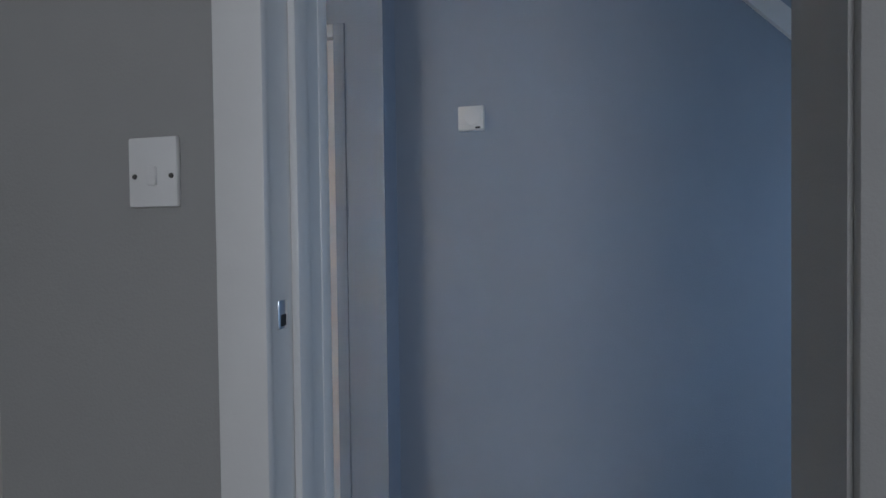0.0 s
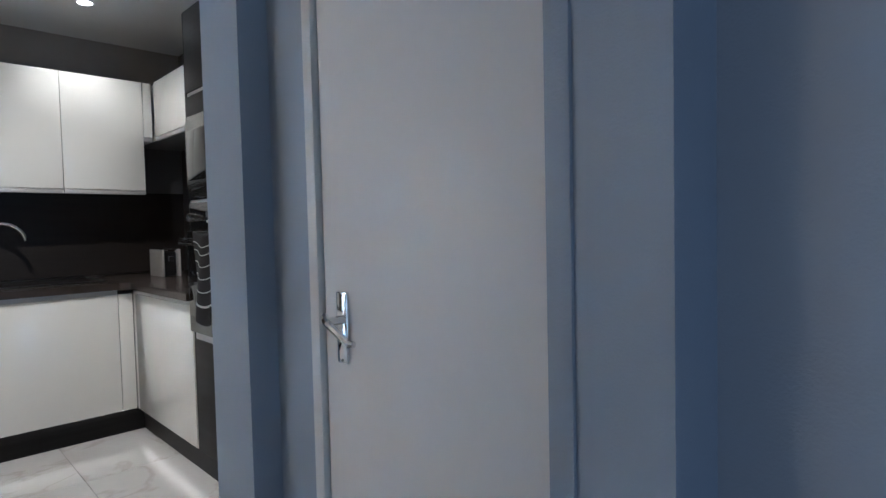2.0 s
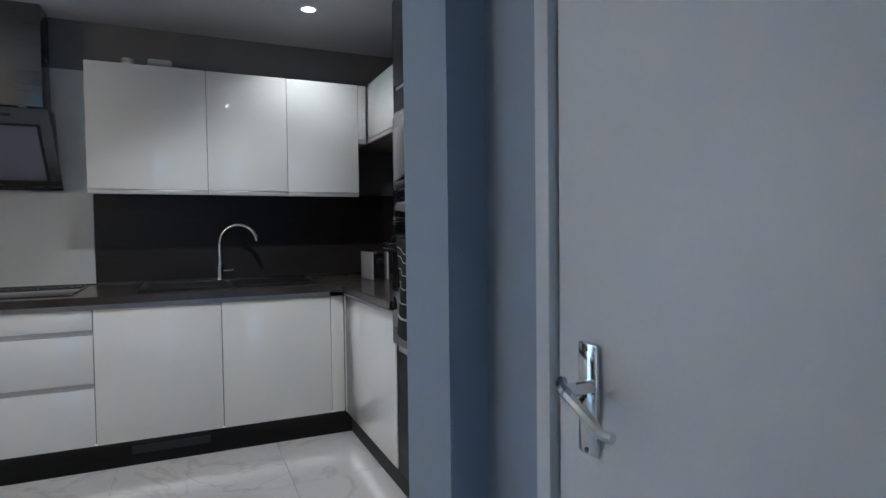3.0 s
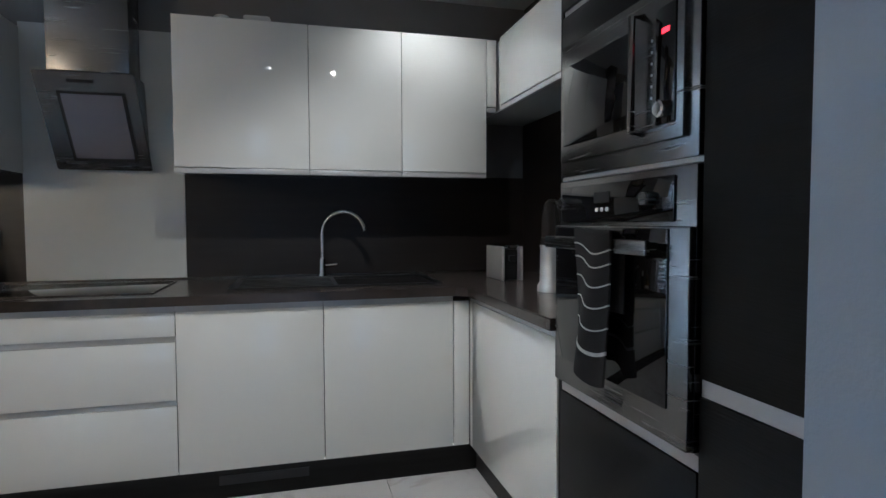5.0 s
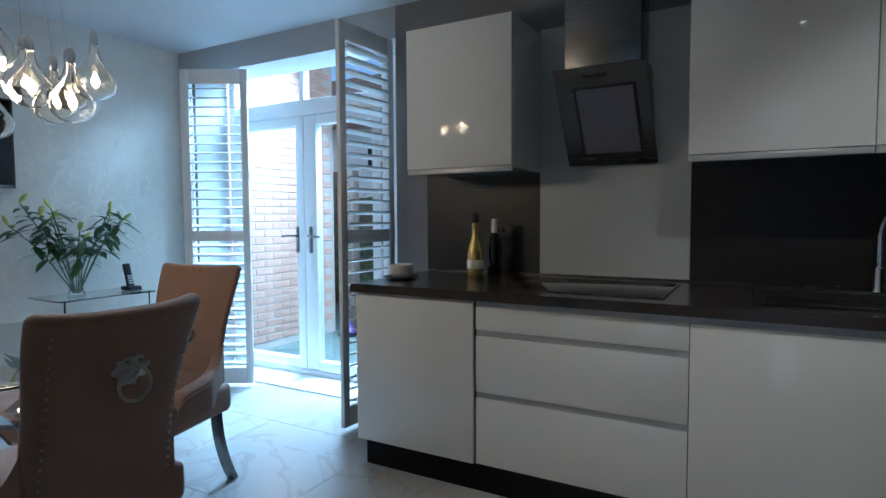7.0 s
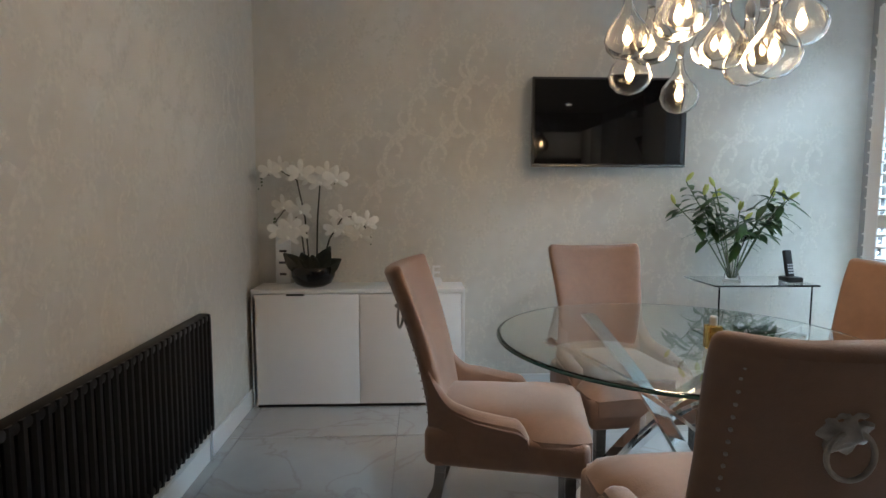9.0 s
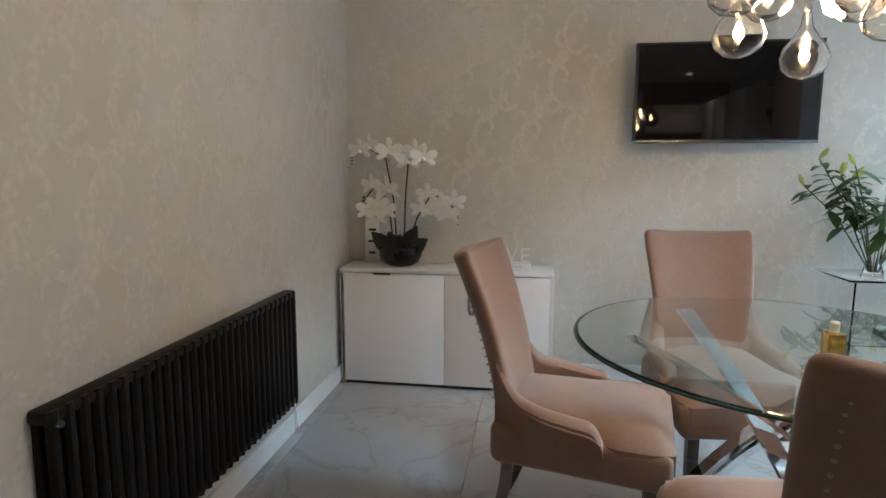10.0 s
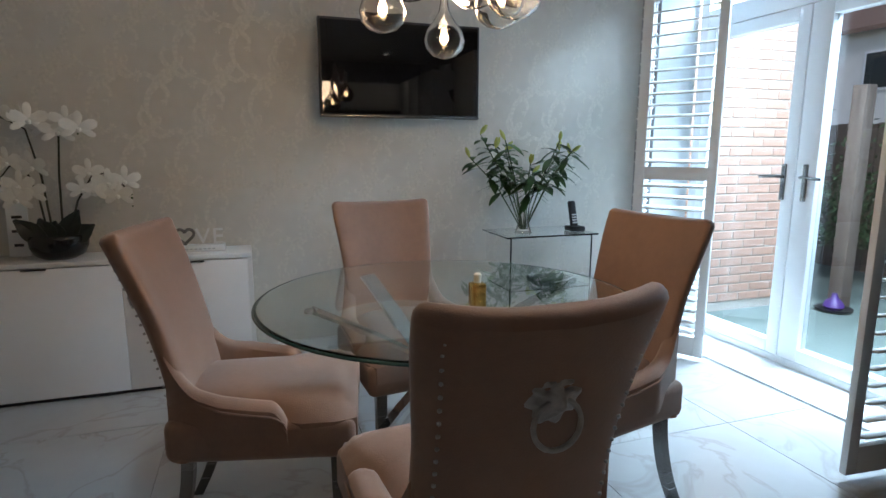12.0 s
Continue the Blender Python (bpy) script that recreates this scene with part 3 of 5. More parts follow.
def hood_plate(name, x0, x1, k0, k1, o0, o1, mat):
    bm = bmesh.new()
    a = [bm.verts.new(hood_pt(x, k, o0)) for x, k in ((x0, k0), (x1, k0), (x1, k1), (x0, k1))]
    b = [bm.verts.new(hood_pt(x, k, o1)) for x, k in ((x0, k0), (x1, k0), (x1, k1), (x0, k1))]
    bm.faces.new(a)
    bm.faces.new(b)
    for i in range(4):
        bm.faces.new((a[i], a[(i + 1) % 4], b[(i + 1) % 4], b[i]))
    return part(name, bm, mat, h)


hood_plate("glass_surround", HX0 + 0.085, HX1 - 0.055, 0.19, 0.9, 0.001, 0.004, M_BLACK)
hood_plate("glass_panel", HX0 + 0.1, HX1 - 0.07, 0.215, 0.865, 0.004, 0.009, M_FILTER)
hood_plate("control_strip", HX0 + 0.14, HX1 - 0.18, 0.075, 0.105, 0.001, 0.004, M_BLACK)
for x in (HX0 + 0.1, HX1 - 0.09):
    hood_plate("hood_light", x, x + 0.035, 0.945, 0.965, 0.001, 0.004, M_CHROME)
part("chimney", bx(-0.365, -0.01, 4.55, NY - 0.016, 1.925, CEIL - 0.002, bevel=0.003), M_STEEL, h)

# hob, sink, tap
hb = thing("induction_hob", "black glass induction hob set in the worktop", "hob")
part("glass", bx(-0.5, 0.16, 4.1, 4.62, 0.9005, 0.905, bevel=0.002), M_BGLASS, hb)
part("trim", bx(-0.505, 0.165, 4.095, 4.1, 0.9005, 0.906), M_STEEL, hb)
part("trim", bx(0.16, 0.165, 4.1, 4.62, 0.9005, 0.906), M_STEEL, hb)
sk = thing("sink", "dark composite inset sink with drainer on worktop", "sink")
bm = bx(0.46, 1.45, 4.12, 4.14, 0.9005, 0.91, bevel=0.003)
box(bm, 0.46, 1.45, 4.58, 4.6, 0.9005, 0.91, bevel=0.003)
box(bm, 0.46, 0.48, 4.14, 4.58, 0.9005, 0.91, bevel=0.003)
box(bm, 1.43, 1.45, 4.14, 4.58, 0.9005, 0.91, bevel=0.003)
part("rim", bm, M_BLACK, sk)
part("bowl", bx(0.95, 1.43, 4.14, 4.58, 0.9005, 0.903), M_BGLASS, sk)
part("drainer", bx(0.48, 0.95, 4.14, 4.58, 0.9005, 0.906), M_BLACK, sk)
for i in range(6):
    part("drainer_rib", bx(0.5, 0.93, 4.19 + i * 0.06, 4.2 + i * 0.06, 0.906, 0.909, bevel=0.001), M_BLACK, sk)
tp = thing("kitchen_tap", "chrome swan-neck kitchen mixer tap", "tap")
part("base", lathe(bmesh.new(), [(0.026, 0.9), (0.026, 0.915), (0.02, 0.925), (0.019, 1.0), (0.014, 1.01)], 20, pose(0.9, 4.635, 0)), M_CHROME, tp)
pts = [(0.9, 4.635, 1.005), (0.9, 4.635, 1.14)]
for i in range(1, 12):
    a = math.pi * i / 11.5
    pts.append((0.9 + 0.11 * (1 - math.cos(a)), 4.635 - 0.05 * (1 - math.cos(a)), 1.14 + 0.118 * math.sin(a)))
part("spout", tube(bmesh.new(), pts, 0.012, 12), M_CHROME, tp)
part("lever", tube(bmesh.new(), [(0.918, 4.63, 0.965), (0.95, 4.62, 0.968), (0.98, 4.61, 0.972)], 0.009, 10), M_CHROME, tp)

# ---- tall units with oven and microwave ----
TX = 1.543
tu = thing("oven_housing", "tall black woodgrain oven housing unit", "kitchen cabinet")
part("body", bx(TX + 0.022, EX - 0.01, 2.44, 3.058, KB, 2.2), M_BLACKWOOD, tu)
part("end_panel", bx(TX + 0.004, EX - 0.01, 3.058, 3.074, KB, 2.2), M_BLACKWOOD, tu)
part("lower_door", bx(TX, TX + 0.02, 2.442, 3.056, KB, 0.68, bevel=0.002), M_BLACKWOOD, tu)
part("handle_rail", bx(TX + 0.005, TX + 0.021, 2.442, 3.056, 0.682, 0.715), M_RAIL, tu)
part("upper_door", bx(TX, TX + 0.02, 2.442, 3.056, 1.83, 2.2, bevel=0.002), M_BLACKWOOD, tu)
part("filler_panel", bx(TX, TX + 0.02, 2.442, 3.056, 1.72, 1.81, bevel=0.002), M_BLACKWOOD, tu)
part("handle_rail", bx(TX + 0.008, TX + 0.021, 2.442, 3.056, 1.811, 1.829), M_RAIL, tu)
part("handle_rail", bx(TX + 0.004, TX + 0.021, 2.442, 3.056, 1.322, 1.332), M_RAIL, tu)

ov = thing("built_in_oven", "built-in steel oven with black glass door", "oven")
part("frame", bx(TX - 0.006, TX + 0.02, 2.446, 3.052, 0.72, 1.318, bevel=0.003), M_STEEL, ov)
part("control_panel", bx(TX - 0.012, TX - 0.005, 2.51, 3.03, 1.2, 1.3, bevel=0.002), M_BGLASS, ov)
dr = part("door", bx(TX - 0.022, TX - 0.007, 2.446, 3.052, 0.722, 1.19, bevel=0.004), M_STEEL, ov)
part("glass", bx(TX - 0.026, TX - 0.021, 2.51, 3.03, 0.795, 1.185, bevel=0.002), M_BGLASS, dr)
part("handle_bar", bx(TX - 0.068, TX - 0.054, 2.53, 3.03, 1.125, 1.16, bevel=0.004), M_STEEL, dr)
for y in (2.56, 3.0):
    part("handle_post", bx(TX - 0.056, TX - 0.025, y - 0.012, y + 0.012, 1.13, 1.155, bevel=0.002), M_STEEL, dr)
for i in range(3):
    part("vent_slot", bx(TX - 0.0235, TX - 0.0215, 2.68, 2.76, 0.745 + i * 0.009, 0.749 + i * 0.009), M_BLACK, dr)
for y in (2.59, 2.995):
    part("knob", lathe(bmesh.new(), [(0.018, 0), (0.018, 0.02), (0.015, 0.024)], 20, pose(TX - 0.012, y, 1.252, 0, -90, 0)), M_STEEL, ov)
for i in range(3):
    part("button", lathe(bmesh.new(), [(0.006, 0), (0.005, 0.004)], 12, pose(TX - 0.012, 2.775 + 0.025 * i, 1.232, 0, -90, 0)), M_WHITE, ov)
part("clock", bx(TX - 0.014, TX - 0.0115, 2.765, 2.84, 1.25, 1.278), M_BLACK, ov)

mw = thing("built_in_microwave", "built-in steel microwave with red clock display", "microwave")
part("frame", bx(TX - 0.004, TX + 0.02, 2.446, 3.052, 1.333, 1.717, bevel=0.003), M_STEEL, mw)
part("front", bx(TX - 0.02, TX - 0.003, 2.475, 3.025, 1.375, 1.69, bevel=0.004), M_STEEL, mw)
part("glass", bx(TX - 0.024, TX - 0.019, 2.67, 3.0, 1.42, 1.645, bevel=0.002), M_BGLASS, mw)
part("control_panel", bx(TX - 0.024, TX - 0.019, 2.497, 2.565, 1.41, 1.66, bevel=0.002), M_BGLASS, mw)
part("display", bx(TX - 0.0255, TX - 0.0238, 2.516, 2.54, 1.602, 1.612), M_RED, mw, "glowing red clock digits")
part("handle", tube(bmesh.new(), [(TX - 0.02, 2.615, 1.40), (TX - 0.05, 2.615, 1.402), (TX - 0.05, 2.615, 1.66), (TX - 0.02, 2.615, 1.662)], 0.0085, 8), M_STEEL, mw)
part("knob", lathe(bmesh.new(), [(0.018, 0), (0.018, 0.018), (0.014, 0.022)], 20, pose(TX - 0.023, 2.53, 1.44, 0, -90, 0)), M_CHROME, mw)
for i in range(6):
    part("button", bx(TX - 0.0255, TX - 0.0235, 2.574, 2.578, 1.47 + i * 0.025, 1.475 + i * 0.025), M_RAIL, mw)

tu = thing("tall_cabinet", "tall black woodgrain larder cabinet with two doors", "kitchen cabinet")
part("body", bx(TX + 0.022, EX - 0.01, 1.812, 2.436, KB, 2.2), M_BLACKWOOD, tu)
part("lower_door", bx(TX, TX + 0.02, 1.815, 2.436, KB, 0.842, bevel=0.002), M_BLACKWOOD, tu)
part("upper_door", bx(TX, TX + 0.02, 1.815, 2.436, 0.88, 2.2, bevel=0.002), M_BLACKWOOD, tu)
part("handle_rail", bx(TX + 0.006, TX + 0.021, 1.815, 2.436, 0.843, 0.879), M_RAIL, tu)

# striped towel over the oven handle
tw = thing("tea_towel", "black towel with white stripes hanging on the oven handle", "towel")


def towel_row(z, off):
    row = []
    for i in range(15):
        k = i / 14
        y = 2.665 + 0.16 * k + (0.012 * math.sin(z * 9 + k * 2))
        row.append((off - 0.012 * math.sin(k * 7 + z * 11) * (0.3 + (1.18 - z)) - 0.012 * abs(math.sin(k * 3.1)), y, z - 0.012 * math.sin(k * 5)))
    return row


zs = [1.172 - 0.372 * i / 36 for i in range(37)]
bands = [(0.0, 0.105), (0.115, 0.195), (0.205, 0.325), (0.335, 0.465), (0.475, 0.615), (0.625, 0.77), (0.795, 1.0)]
for a, b in bands:
    rows = [towel_row(1.175 - 0.375 * (a + (b - a) * i / 8), TX - 0.076) for i in range(9)]
    part("cloth_band", sheet(bmesh.new(), rows, (0.006, 0, 0)), M_TOWEL, tw)
for (a0, a), (b, b0) in zip(bands, bands[1:]):
    rows = [towel_row(1.175 - 0.375 * (a + (b - a) * i / 2), TX - 0.077) for i in range(3)]
    part("stripe", sheet(bmesh.new(), rows, (0.006, 0, 0)), M_STRIPE, tw)
rows = [[(TX - 0.061 + 0.018 * math.cos(a), 2.66 + 0.15 * k / 6, 1.165 + 0.012 * math.sin(a)) for k in range(7)] for a in [math.pi * i / 8 for i in range(9)]]
part("fold", sheet(bmesh.new(), rows, (0, 0, 0.004)), M_TOWEL, tw)
rows = [[(TX - 0.045 + 0.004 * math.sin(k * 2.1), 2.645 + 0.14 * k / 6, z) for k in range(7)] for z in (1.165, 1.08, 0.98)]
part("back_drop", sheet(bmesh.new(), rows, (0.004, 0, 0)), M_TOWEL, tw)

# things on the worktop
c = thing("coffee_machine", "small black capsule coffee machine with chrome sides", "coffee machine")
part("body", bx(1.79, 1.87, 4.2, 4.42, 0.9, 1.06, bevel=0.012), M_BLACK, c)
for x in (1.772, 1.873):
    part("side_panel", bx(x, x + 0.014, 4.17, 4.42, 0.9, 1.075, bevel=0.005), M_SILVER, c)
part("lid", bx(1.788, 1.872, 4.19, 4.42, 1.0605, 1.082, bevel=0.006), M_CHROME, c)
part("spout", bx(1.815, 1.845, 4.165, 4.2, 1.0, 1.03, bevel=0.005), M_BLACK, c)
b = thing("blender", "silver bullet blender with clear cup on worktop", "blender")
m = pose(1.83, 3.72, 0)
part("base", lathe(bmesh.new(), [(0.062, 0.9), (0.062, 0.925), (0.052, 0.94), (0.05, 1.08), (0.054, 1.1)], 24, m), M_SILVER, b)
part("collar", lathe(bmesh.new(), [(0.048, 1.1005), (0.048, 1.13), (0.044, 1.135)], 24, m), M_BLACK, b)
part("cup", lathe(bmesh.new(), [(0.044, 1.1355), (0.046, 1.2), (0.038, 1.27), (0.02, 1.295), (0.004, 1.3)], 24, m), M_BULB, b)
b = thing("champagne_bottle", "gold foil bottle with cream label on the worktop", "bottle")
m = pose(-0.83, 4.52, 0)
part("body", lathe(bmesh.new(), [(0.04, 0.9), (0.043, 0.91), (0.043, 1.02), (0.036, 1.06), (0.018, 1.11), (0.016, 1.16), (0.018, 1.165), (0.018, 1.185)], 24, m), M_GOLD, b)
part("label", lathe(bmesh.new(), [(0.0435, 0.945), (0.0438, 0.946), (0.0438, 0.99), (0.0435, 0.991)], 24, m), M_LABEL, b)
part("cap", lathe(bmesh.new(), [(0.0175, 1.1855), (0.0185, 1.19), (0.0185, 1.225), (0.012, 1.235)], 20, m), M_BLACK, b)
b = thing("dark_bottle", "dark glass bottle with white neck label on worktop", "bottle")
m = pose(-0.755, 4.6, 0)
part("body", lathe(bmesh.new(), [(0.036, 0.9), (0.038, 0.91), (0.038, 1.07), (0.03, 1.1), (0.016, 1.13)], 20, m), M_BGLASS, b)
part("neck", lathe(bmesh.new(), [(0.017, 1.1305), (0.017, 1.2), (0.014, 1.205)], 20, m), M_LABEL, b)
k = thing("wall_socket", "black double wall socket on the splashback", "socket")
part("plate", bx(-0.8, -0.66, NY - 0.022, NY - 0.013, 1.08, 1.166, bevel=0.003), M_BLACK, k)
for x in (-0.765, -0.695):
    part("switch", bx(x - 0.008, x + 0.008, NY - 0.026, NY - 0.022, 1.13, 1.15, bevel=0.001), M_BGLASS, k)
b = thing("ash_bowl", "small white bowl on a black saucer on worktop", "bowl")
m = pose(-1.13, 4.26, 0)
part("saucer", lathe(bmesh.new(), [(0.04, 0.9), (0.09, 0.912), (0.09, 0.915), (0.04, 0.906)], 28, m), M_BLACK, b)
part("bowl", lathe(bmesh.new(), [(0.045, 0.9155), (0.06, 0.93), (0.066, 0.975), (0.061, 0.975), (0.05, 0.93)], 28, m), M_WHITE, b)

# recessed lights; the second is unseen, added and aimed to brighten the cabinet fronts
spot_at = [(1.38, 4.05), (0.8, 3.0)]
for i, (x, y) in enumerate(spot_at):
    d = thing("downlight", "round recessed ceiling downlight with white rim, lit", "ceiling light", group="kitchen downlights")
    part("rim", torus(bmesh.new(), (x, y, CEIL - 0.004), 0.042, 0.006), M_WHITE, d)
    part("lens", lathe(bmesh.new(), [(0.036, CEIL - 0.006), (0.036, CEIL - 0.002)], 24, pose(x, y, 0)), M_SPOT, d)
    lamp("downlight_beam", "SPOT", (15, 70)[i], (1.0, 0.85, 0.66), look((x, y, CEIL - 0.02), (x, y, 0) if i == 0 else (1.1, 3.95, 0.2)), spot=radians(125 if i == 0 else 95), radius=0.05)

# ---- dining room ----
TC = Vector((-1.88, 2.84, 0))
tb = thing("dining_table", "round clear glass table on crossed chrome bars", "table", Matrix.Translation(TC))
ob = part("glass_top", lathe(bmesh.new(), [(0.596, 0.742), (0.602, 0.744), (0.602, 0.752), (0.596, 0.754)], 72), M_TGLASS, tb, smooth=False)
ob.visible_shadow = False
ob = part("glass_edge", torus(bmesh.new(), (0, 0, 0.748), 0.606, 0.0045, seg=72), M_TEDGE, tb, "dark green polished edge")
for top_a in (203, 270, 23, 90):
    a1 = radians(top_a)
    out_dir = Vector((math.cos(a1), math.sin(a1), 0))
    side = Vector((-math.sin(a1), math.cos(a1), 0))
    p0, p1 = side * 0.045 - out_dir * 0.4, side * 0.02 + out_dir * 0.44 + Vector((0, 0, 0.735))
    bm = bmesh.new()
    rows = []
    d = (p1 - p0).normalized()
    out = side.cross(d).normalized()
    for k in range(17):
        s = k / 16
        c = p0.lerp(p1, s) + side * 0.03 * math.sin(math.pi * s) - out * 0.1 * math.sin(math.pi * s)
        rows.append([c - side * 0.03, c + side * 0.03])
    out = out * -1
    part("leg_bar", sheet(bm, rows, out * 0.012), M_CHROME, tb, "curved polished chrome bar")
    part("foot", lathe(bmesh.new(), [(0.03, 0), (0.03, 0.008), (0.02, 0.012)], 16, pose(p0.x, p0.y, 0)), M_CHROME, tb)
    part("glass_pad", lathe(bmesh.new(), [(0.022, 0.732), (0.022, 0.7415)], 16, pose(p1.x, p1.y, 0)), M_CHROME, tb)


def chair(label, m):
    """An upholstered scoop chair; it faces local +y, its origin is on the floor under the seat."""
    c = thing("dining_chair", label, "chair", m, "chairs round the table")
    # seat cushion: domed, full width in front of the arms
    bm = bmesh.new()
    rows = []
    for i in range(17):
        v = i / 16
        y = -0.2 + 0.5 * v
        half = 0.212 + 0.042 * min(1, max(0, (v - 0.52) / 0.14)) - 0.022 * max(0, v - 0.9) / 0.1
        row = []
        for q in range(17):
            u = -1 + q / 8
            edge = max(abs(u) ** 6, max(0, (v - 0.78) / 0.22) ** 3)
            row.append((half * u, y, 0.512 + 0.022 * (1 - u * u) * math.sin(math.pi * min(1, 0.15 + 0.75 * v)) - 0.05 * min(1, edge)))
        rows.append(row)
    top = [[bm.verts.new(p) for p in row] for row in rows]
    low = [[bm.verts.new((p[0], p[1], 0.4)) for p in row] for row in rows]
    for i in range(16):
        for q in range(16):
            bm.faces.new((top[i][q], top[i][q + 1], top[i + 1][q + 1], top[i + 1][q]))
            bm.faces.new((low[i][q], low[i + 1][q], low[i + 1][q + 1], low[i][q + 1]))
        for q in (0, 16):
            bm.faces.new((top[i][q], top[i + 1][q], low[i + 1][q], low[i][q]))
    for i in (0, 16):
        for q in range(16):
            bm.faces.new((top[i][q], low[i][q], low[i][q + 1], top[i][q + 1]))
    part("seat", bm, M_VELVET, c)
    # upholstered tub under the seat, rounded at the back
    bm = bx(-0.258, 0.258, -0.235, 0.296, 0.345, 0.465, bevel=0.026, seg=3)
    for v in bm.verts:
        if v.co.y < -0.1:
            v.co.z += 0.012 * ((-0.1 - v.co.y) / 0.135) ** 2
            v.co.x *= 1 - 0.07 * ((-0.1 - v.co.y) / 0.135) ** 2
    part("seat_frame", bm, M_VELVET, c)
    # back, hollow across and leaning
    rings = []
    for k, shrink, lift in [(i / 15, 1.0, 0.0) for i in range(16)] + [(1.0, 0.9, 0.012), (1.0, 0.62, 0.021), (1.0, 0.25, 0.024)]:
        half = 0.214 + 0.034 * max(0, 0.3 - k) / 0.3 - 0.012 * math.sin(math.pi * min(1, k * 1.1)) + 0.012 * max(0, k - 0.6) / 0.4
        half -= 0.03 * (1 - shrink)
        ring = []
        for q in range(44):
            a = 2 * math.pi * q / 44
            u = math.copysign(abs(math.cos(a)) ** 0.45, math.cos(a))
            v = math.copysign(abs(math.sin(a)) ** 0.6, math.sin(a))
            y = -0.235 - 0.17 * k ** 1.6 + 0.05 * u * u * (0.4 + 0.6 * k) + 0.032 + 0.034 * v * shrink
            ring.append((half * u, y, 0.36 + 0.605 * k + lift + 0.012 * u * u * k))
        rings.append(ring)
    bm = bmesh.new()
    vr = [[bm.verts.new(p) for p in ring] for ring in rings]
    for r0, r1 in zip(vr, vr[1:]):
        for q in range(44):
            bm.faces.new((r0[q], r0[(q + 1) % 44], r1[(q + 1) % 44], r1[q]))
    bm.faces.new(list(reversed(vr[0])))
    bm.faces.new(vr[-1])
    back = part("backrest", bm, M_VELVET, c)
    # arms: low wings that sweep out of the back and end in a rounded scroll
    for s in (-1, 1):
        bm = bmesh.new()
        rings = []
        for i in range(23):
            k = i / 22
            y = -0.225 + 0.33 * k
            topz = 0.518 + 0.06 * (1 - k) ** 1.3 + 0.09 * max(0, 1 - k * 3.4) ** 2
            fall = max(0, (k - 0.86) / 0.14)
            topz -= 0.05 * fall ** 2.2
            xo = s * (0.262 - 0.056 * max(0, 1 - k * 2.2) + 0.006 * math.sin(math.pi * k))
            xi = s * (0.198 - 0.04 * max(0, 1 - k * 2.2) + 0.02 * fall)
            mid, wide = (xo + xi) / 2, (xo - xi) / 2
            ring = [(xo - s * 0.006, y, 0.4), (xo, y, 0.44), (xo, y, topz - 0.03)]
            for q in range(1, 8):
                a = math.pi * q / 8
                ring.append((mid + wide * 1.06 * math.cos(a), y, topz - 0.026 + 0.026 * math.sin(a)))
            ring += [(xi, y, topz - 0.03), (xi, y, 0.4)]
            rings.append([bm.verts.new(p) for p in ring])
        n = len(rings[0])
        for r0, r1 in zip(rings, rings[1:]):
            for q in range(n):
                bm.faces.new((r0[q], r0[(q + 1) % n], r1[(q + 1) % n], r1[q]))
        bm.faces.new(rings[0])
        bm.faces.new(list(reversed(rings[-1])))
        arm = part("arm", bm, M_VELVET, c)
        pipe = [(s * (0.266 - 0.056 * max(0, 1 - k * 2.2) + 0.006 * math.sin(math.pi * k)), -0.2 + 0.3 * k,
                 0.489 + 0.06 * (1 - k) ** 1.3 + 0.09 * max(0, 1 - (0.07 + 0.93 * k) * 3.4) ** 2 - 0.02 * max(0, (k - 0.85) / 0.15) ** 2) for k in [i / 18 for i in range(19)]]
        part("piping", tube(bmesh.new(), pipe, 0.0035, 6), M_VELVET, arm)
    # legs: straight in front, swept back behind
    for s in (-1, 1):
        bm = bmesh.new()
        sheet(bm, [[(s * 0.2 - 0.02, 0.22, 0.37), (s * 0.2 + 0.02, 0.22, 0.37)], [(s * 0.2 - 0.015, 0.225, 0.0), (s * 0.2 + 0.015, 0.225, 0.0)]], (0, 0.034, 0))
        part("leg", bm, M_STEEL, c, "polished steel leg")
        bm = bmesh.new()
        rows = []
        for i in range(9):
            k = i / 8
            rows.append([(s * 0.19 - 0.018, -0.2 - 0.1 * k ** 2, 0.37 * (1 - k)), (s * 0.19 + 0.018, -0.2 - 0.1 * k ** 2, 0.37 * (1 - k))])
        sheet(bm, rows, (0, 0.034 , 0))
        part("leg", bm, M_STEEL, c, "curved polished steel leg")
    # nail heads round the edge of the back
    bm = bmesh.new()

    def nail(x, z):
        k = (z - 0.36) / 0.62
        u = x / 0.215
        y = -0.235 - 0.17 * max(0, k) ** 1.6 + 0.05 * u * u * (0.4 + 0.6 * k)
        bmesh.ops.create_icosphere(bm, subdivisions=1, radius=0.0045, matrix=Matrix.Translation((x, y + 0.001, z)))
    for i in range(18):
        nail(-0.185 + 0.37 * i / 17, 0.945)
    for i in range(20):
        for s in (-1, 1):
            nail(s * (0.186 - 0.012 * math.sin(math.pi * i / 20)), 0.925 - 0.026 * i)
    part("nail_trim", bm, M_NICKEL, back, "row of chrome nail heads")
    # lion mask boss, one moulded relief, and its ring
    bm = bmesh.new()
    y = -0.346
    rows = []
